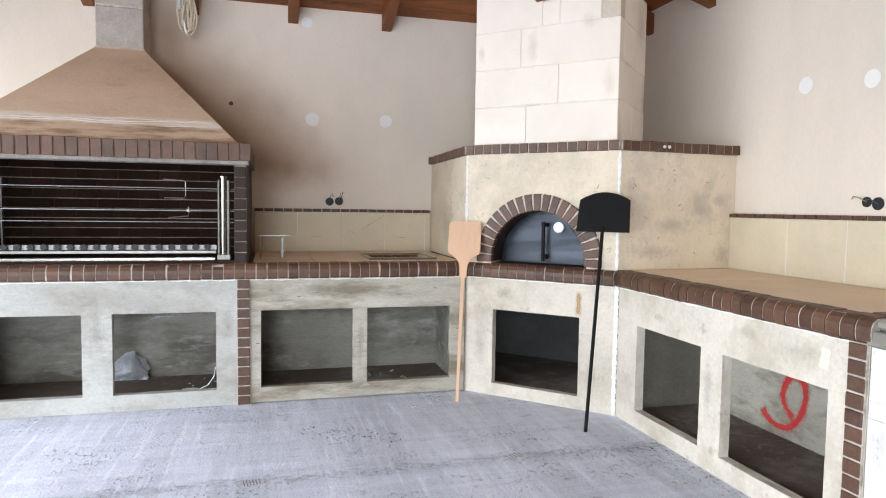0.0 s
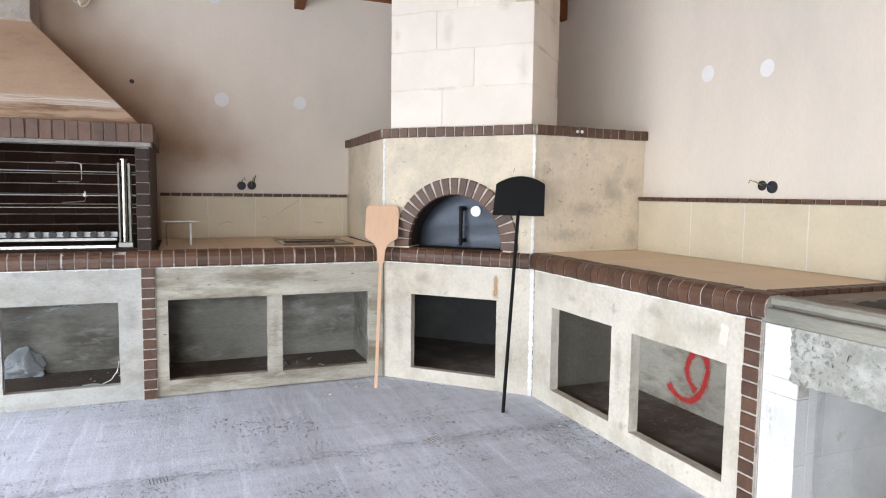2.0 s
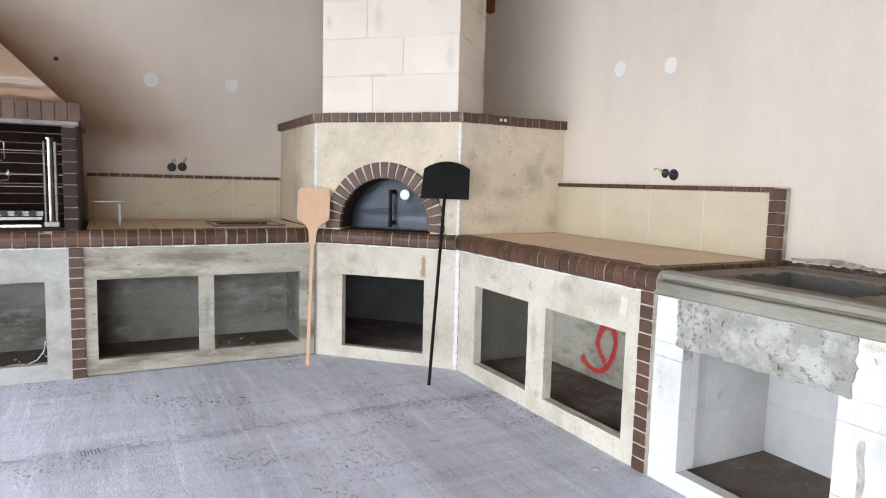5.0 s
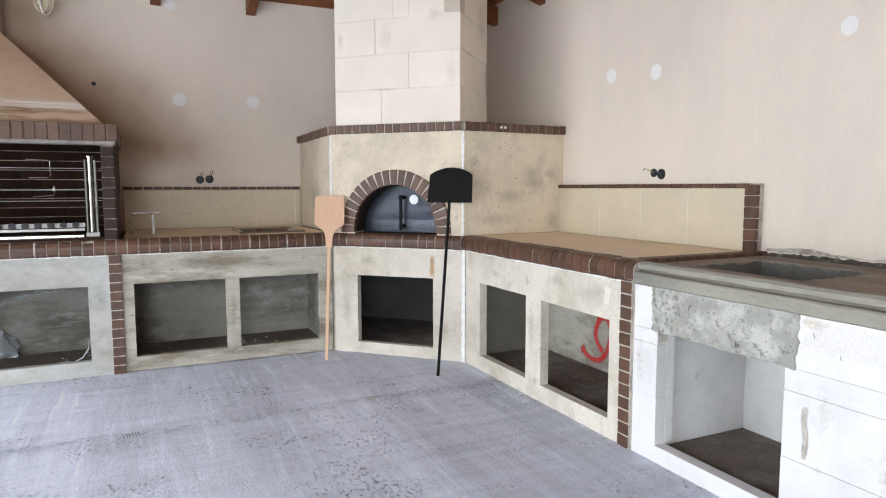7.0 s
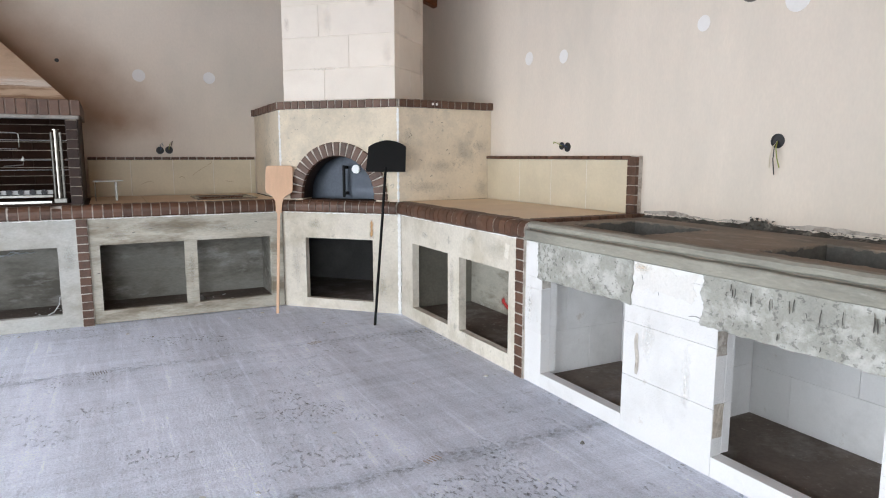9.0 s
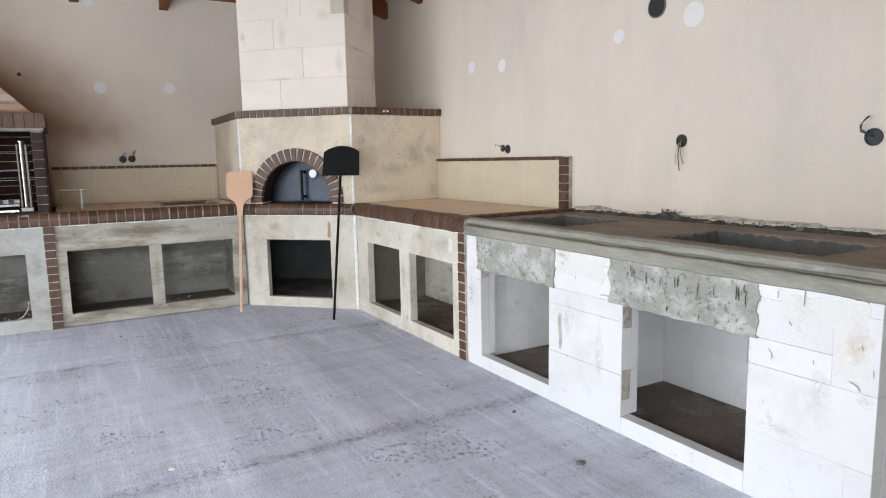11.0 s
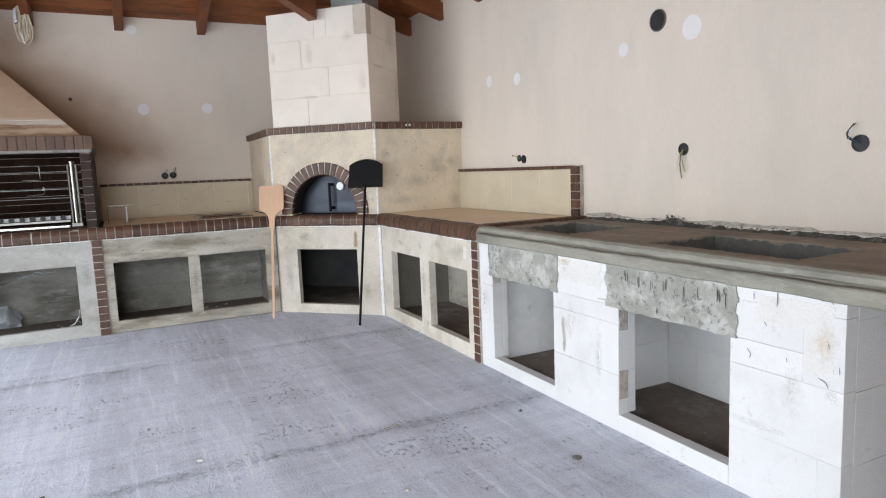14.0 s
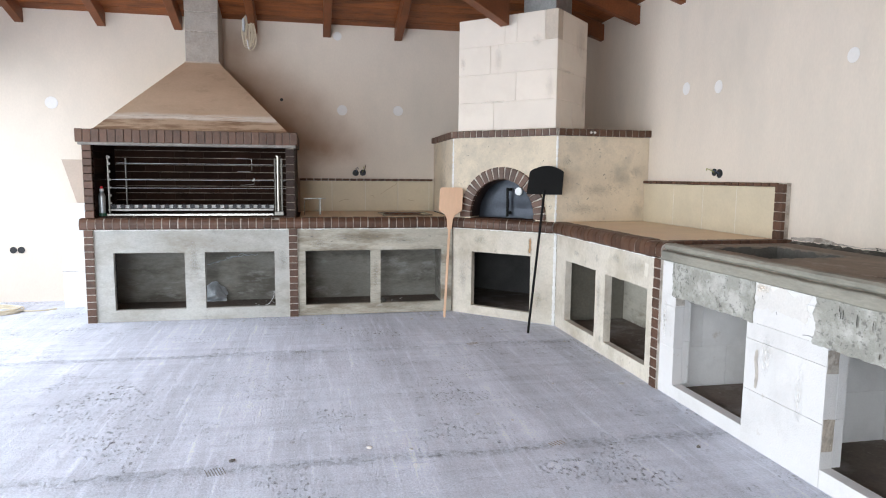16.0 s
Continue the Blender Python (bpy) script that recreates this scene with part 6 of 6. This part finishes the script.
tube(bm, [(-0.565, 4.76, 1.455), (-0.445, 4.76, 1.45), (-0.43, 4.76, 1.44), (-0.43, 4.76, 1.345), (-0.445, 4.76, 1.333), (-0.56, 4.76, 1.333)], 0.004, 6)
part("fork", bm, M["steel"], rack)
bm = bmesh.new()
tube(bm, [(-0.41, 4.70, 1.275), (-0.40, 4.70, 1.252), (-0.41, 4.70, 1.215), (-0.53, 4.69, 1.205)], 0.004, 6)
box(bm, -0.418, -0.402, 4.69, 4.71, 1.244, 1.262)
part("fork", bm, M["dull_steel"], rack)
bm = bmesh.new()
box(bm, -1.68, -0.235, PY - 0.06, PY - 0.015, 0.928, 0.952)
bevelled(bm, 0.004)
part("tray", bm, M["steel"], rack, "bright steel drip tray along the front")
bm = bmesh.new()
box(bm, -1.66, -0.235, PY - 0.005, PY + 0.01, 0.972, 0.992)
bevelled(bm, 0.002)
part("rail", bm, M["dull_steel"], rack)
bm = bmesh.new()
box(bm, -1.64, -0.235, PY + 0.03, PY + 0.05, 0.995, 1.025)
part("gear_rail", bm, M["white"], rack, "pale back rail behind the gears")
bm = bmesh.new()
bm2 = bmesh.new()
for k in range(8):
    a = k * math.tau / 8
    q = pose(0, 0, 0, 0, math.degrees(a), 0)
    box(bm2, -0.005, 0.005, -0.012, 0.012, 0.010, 0.021, q)
disc(bm2, pose(0, 0.012, 0, 90), 0.014, 0.024, 10)
GEAR = mesh_of("gear", bm2, M["dark"])
bm.free()
for i in range(19):
    placed("gear", GEAR, pose(-0.29 - i * 0.0735, PY + 0.012, 1.012, 0, i * 13, 0), rack)

bottle = thing("spray_bottle", "clear plastic cleaner bottle with a red cap on the brick edge", "bottle")
bm = bmesh.new()
def turned(bm, cx, cy, prof, n=16):
    rings = [[bm.verts.new((cx + r * math.cos(i * math.tau / n), cy + r * math.sin(i * math.tau / n), z)) for i in range(n)] for r, z in prof]
    for a, b in zip(rings, rings[1:]):
        for i in range(n):
            bm.faces.new((a[i], a[(i + 1) % n], b[(i + 1) % n], b[i]))
    bm.faces.new(rings[0][::-1])
    bm.faces.new(rings[-1])


turned(bm, -1.684, 4.585, [(0.026, 0.955), (0.028, 0.965), (0.028, 1.10), (0.024, 1.125), (0.014, 1.14), (0.013, 1.15)])
part("body", bm, M["zinc"], bottle, smooth=True)
bm = bmesh.new()
turned(bm, -1.684, 4.585, [(0.030, 0.921), (0.030, 0.958)])
part("base_cup", bm, M["green"], bottle)
bm = bmesh.new()
turned(bm, -1.684, 4.585, [(0.016, 1.148), (0.016, 1.168), (0.012, 1.172)])
part("collar", bm, M["white"], bottle)
bm = bmesh.new()
turned(bm, -1.684, 4.585, [(0.011, 1.170), (0.010, 1.19), (0.006, 1.194)])
part("cap", bm, M["red"], bottle, "red cap")

# ---- cable bundle on the rafter ----
bundle = thing("cable_bundle", "coiled cream cable bundle tied to a rafter", "cable")
for k in range(9):
    bm = bmesh.new()
    w, h, ph = 0.024 + 0.009 * (k % 4), 0.11 + 0.016 * (k % 4), k * 1.3
    cx, cy = -0.505 + 0.008 * (k - 2.5), 5.42 + 0.008 * (k % 3)
    tube(bm, [(cx + w * math.cos(a) + 0.006 * math.sin(3 * a + ph), cy + 0.012 * math.sin(2 * a + ph), 2.755 - 0.006 * k + h * math.sin(a)) for a in [i * math.tau / 20 for i in range(21)]], 0.0058, 6)
    part("loop", bm, M["cream"], bundle)
bm = bmesh.new()
tube(bm, [(-0.515, 5.42, 2.67), (-0.50, 5.415, 2.64), (-0.495, 5.415, 2.60), (-0.485, 5.415, 2.565)], 0.008, 6)
part("cable_end", bm, M["white"], bundle)
bm = bmesh.new()
tube(bm, [(-0.50, 5.42, 2.86), (-0.50, 5.43, 2.96)], 0.01, 6)
box(bm, -0.545, -0.525, 5.40, 5.44, 2.74, 2.86)
part("plastic_sleeve", bm, M["film"], bundle)

# ---- panels and cable by the west end ----
sheet = thing("white_panel", "white sheet panel standing beside the barbecue", "panel")
bm = bmesh.new()
box(bm, -2.255, -1.84, 5.24, 5.262, 0.0, 1.02)
bevelled(bm, 0.003)
part("sheet", bm, M["white"], sheet)
bm = bmesh.new()
box(bm, -2.255, -1.84, 5.232, 5.239, 0.355, 0.36)
part("joint_strip", bm, M["mortar"], sheet)
board = thing("hardboard", "brown hardboard offcut leaning behind the white panel", "board")
bm = bmesh.new()
box(bm, -0.42, 0.0, 0.0, 0.012, 0.0, 1.42)
for v in bm.verts:
    if v.co.z < 0.1 and v.co.x < -0.1:
        v.co.x = -0.02
put_at(bm, pose(-1.815, 5.30, 0.015))
part("sheet", bm, M["cardboard"], board)
coil = thing("cable_coil", "coil of cream cable lying on the floor", "cable")
for k in range(5):
    bm = bmesh.new()
    r = 0.20 + 0.025 * k
    tube(bm, [(-2.86 + (r + 0.015 * math.sin(2 * a + k)) * math.cos(a), 5.10 + r * 0.75 * math.sin(a), 0.008 + 0.013 * (k % 3)) for a in [i * math.tau / 32 for i in range(33)]], 0.007, 6)
    part("loop", bm, M["cream"], coil)
bm = bmesh.new()
tube(bm, [(-2.62, 5.12, 0.008), (-2.5, 5.08, 0.008), (-2.38, 5.10, 0.008), (-2.30, 5.16, 0.008)], 0.007, 6)
part("loose_end", bm, M["cream"], coil)

# ---- litter on the floor and in the cupboards ----
def crumb(x, y, z, r, mat, name="plaster_crumb", label="small crumb of plaster on the concrete floor", group="crumbs on the floor"):
    bm = bmesh.new()
    bmesh.ops.create_icosphere(bm, subdivisions=1, radius=r)
    sd = random.uniform(0, 50)
    for v in bm.verts:
        v.co *= 1 + 0.5 * noise.noise(v.co * (2.0 / r) * 0.5 + Vector((sd, 0, 0)))
        v.co.z = max(v.co.z * 0.55, -r * 0.3)
        v.co.x *= 1.35
    put_at(bm, Matrix.Translation((x, y, z + r * 0.3)) @ pose(0, 0, 0, 0, 0, random.uniform(0, 180)))
    return tagged(part(name, bm, mat), label, "rubble", group)


for x, y, r in ((0.369, 1.425, 0.013), (0.566, 1.37, 0.010), (0.995, 1.766, 0.008), (1.09, 0.67, 0.010), (2.03, 2.12, 0.012), (1.16, 1.65, 0.006), (0.194, 4.09, 0.010), (0.05, 4.3, 0.006),
                (1.0, 4.2, 0.011), (1.2, 4.30, 0.012), (1.55, 3.75, 0.010), (1.70, 3.66, 0.008), (2.08, 3.2, 0.008), (2.1, 2.6, 0.007), (-0.5, 4.35, 0.006), (-1.2, 4.2, 0.006), (0.6, 2.9, 0.005), (1.6, 2.2, 0.006)):
    crumb(x, y, 0, r, M["debris"])
for x, y, r in ((1.852, 0.55, 0.018), (0.35, 3.93, 0.008), (-0.26, 1.39, 0.014), (0.75, 3.6, 0.006), (1.95, 1.15, 0.012)):
    crumb(x, y, 0, r, M["dirt"], "grit_lump", "small dark lump of mortar on the floor", "lumps on the floor")
for i in range(16):
    crumb(random.uniform(-0.5, -0.25) if i < 7 else random.uniform(0.8, 1.3), random.uniform(4.62, 5.0), 0.06, random.uniform(0.005, 0.010), M["debris"], label="crumb of plaster in the cupboard", group="crumbs in the cupboards")
lump = crumb(0.80, 4.78, 0.06, 0.035, M["dirt"], "mortar_lump", "dark lump of hardened mortar in the cupboard", "lumps in the cupboards")
bm = bmesh.new()
grid = []
for j in range(23):
    v = j / 22
    row = []
    for i in range(25):
        u = i / 24
        fold = 0.02 * noise.noise(Vector((u * 5, v * 4, 2))) + 0.012 * noise.noise(Vector((u * 13, v * 9, 6)))
        top = 0.19 * math.sin(math.pi * (0.12 + 0.8 * u)) ** 0.7 * (1 + 0.12 * noise.noise(Vector((u * 6, 0, 3))))
        belly = 0.09 * math.sin(math.pi * min(1, v * 1.05)) * math.sin(math.pi * u) + 0.06 * (1 - v)
        row.append(bm.verts.new((-0.95 + 0.23 * u + fold, 5.075 - belly + fold, 0.062 + top * v + abs(fold) * 0.3)))
    grid.append(row)
for a, b in zip(grid, grid[1:]):
    for i in range(24):
        bm.faces.new((a[i], a[i + 1], b[i + 1], b[i]))
film = tagged(part("plastic_film", bm, M["film"], smooth=True), "crumpled clear plastic film slumped in the open cupboard", "plastic film")
for k, (x0, x1, z0, z1) in enumerate(((-0.90, -0.55, 0.42, 0.52), (-0.72, -0.42, 0.49, 0.515))):
    bm = bmesh.new()
    prev = None
    for i in range(41):
        u = i / 40
        z = z0 + (z1 - z0) * u + 0.018 * noise.noise(Vector((u * 6, k, 1)))
        w = 0.004 + 0.010 * max(0, noise.noise(Vector((u * 9, k, 7))))
        row = [bm.verts.new((x0 + (x1 - x0) * u, y, z + d)) for d, y in ((-w, 5.0885), (0, 5.080), (w, 5.0885))]
        if prev:
            bm.faces.new((prev[0], prev[1], row[1], row[0]))
            bm.faces.new((prev[1], prev[2], row[2], row[1]))
        prev = row
    part("film_strand", bm, M["film"], film)
saucer = thing("cable_scrap", "white cable scrap and plastic lid in the cupboard", "scrap")
bm = bmesh.new()
disc(bm, pose(-0.40, 4.62, 0.065), 0.06, 0.012, 24)
part("lid", bm, M["white"], saucer)
bm = bmesh.new()
tube(bm, [(-0.35, 4.63, 0.075), (-0.29, 4.64, 0.10), (-0.255, 4.66, 0.15), (-0.245, 4.66, 0.21)], 0.004, 6)
part("cable", bm, M["white"], saucer)

# scraped comb marks and brick traces set into the floor
def scrape(x, y, w, d, turn, mat, bars, label):
    ob = thing("floor_scrape", label, "floor mark", "marks in the floor")
    for i in range(bars):
        bm = bmesh.new()
        u = (i - (bars - 1) / 2) * w / bars
        box(bm, u - w / bars * 0.16, u + w / bars * 0.16, -d / 2 * random.uniform(0.7, 1), d / 2 * random.uniform(0.7, 1), -0.002, 0.0015)
        bevelled(bm, 0.0005)
        put_at(bm, pose(x, y, 0, 0, 0, turn))
        part("ridge", bm, mat, ob)


scrape(-0.32, 1.29, 0.085, 0.085, 20, M["scrape"], 7, "dark comb marks pressed into the concrete")
scrape(0.02, 3.225, 0.085, 0.07, 8, M["scrape"], 6, "dark comb marks pressed into the concrete")
scrape(1.283, 1.32, 0.09, 0.05, 20, M["scrape_brown"], 5, "brown brick trace ground into the concrete")
scrape(1.34, 3.262, 0.10, 0.06, 20, M["scrape_brown"], 5, "brown brick trace ground into the concrete")
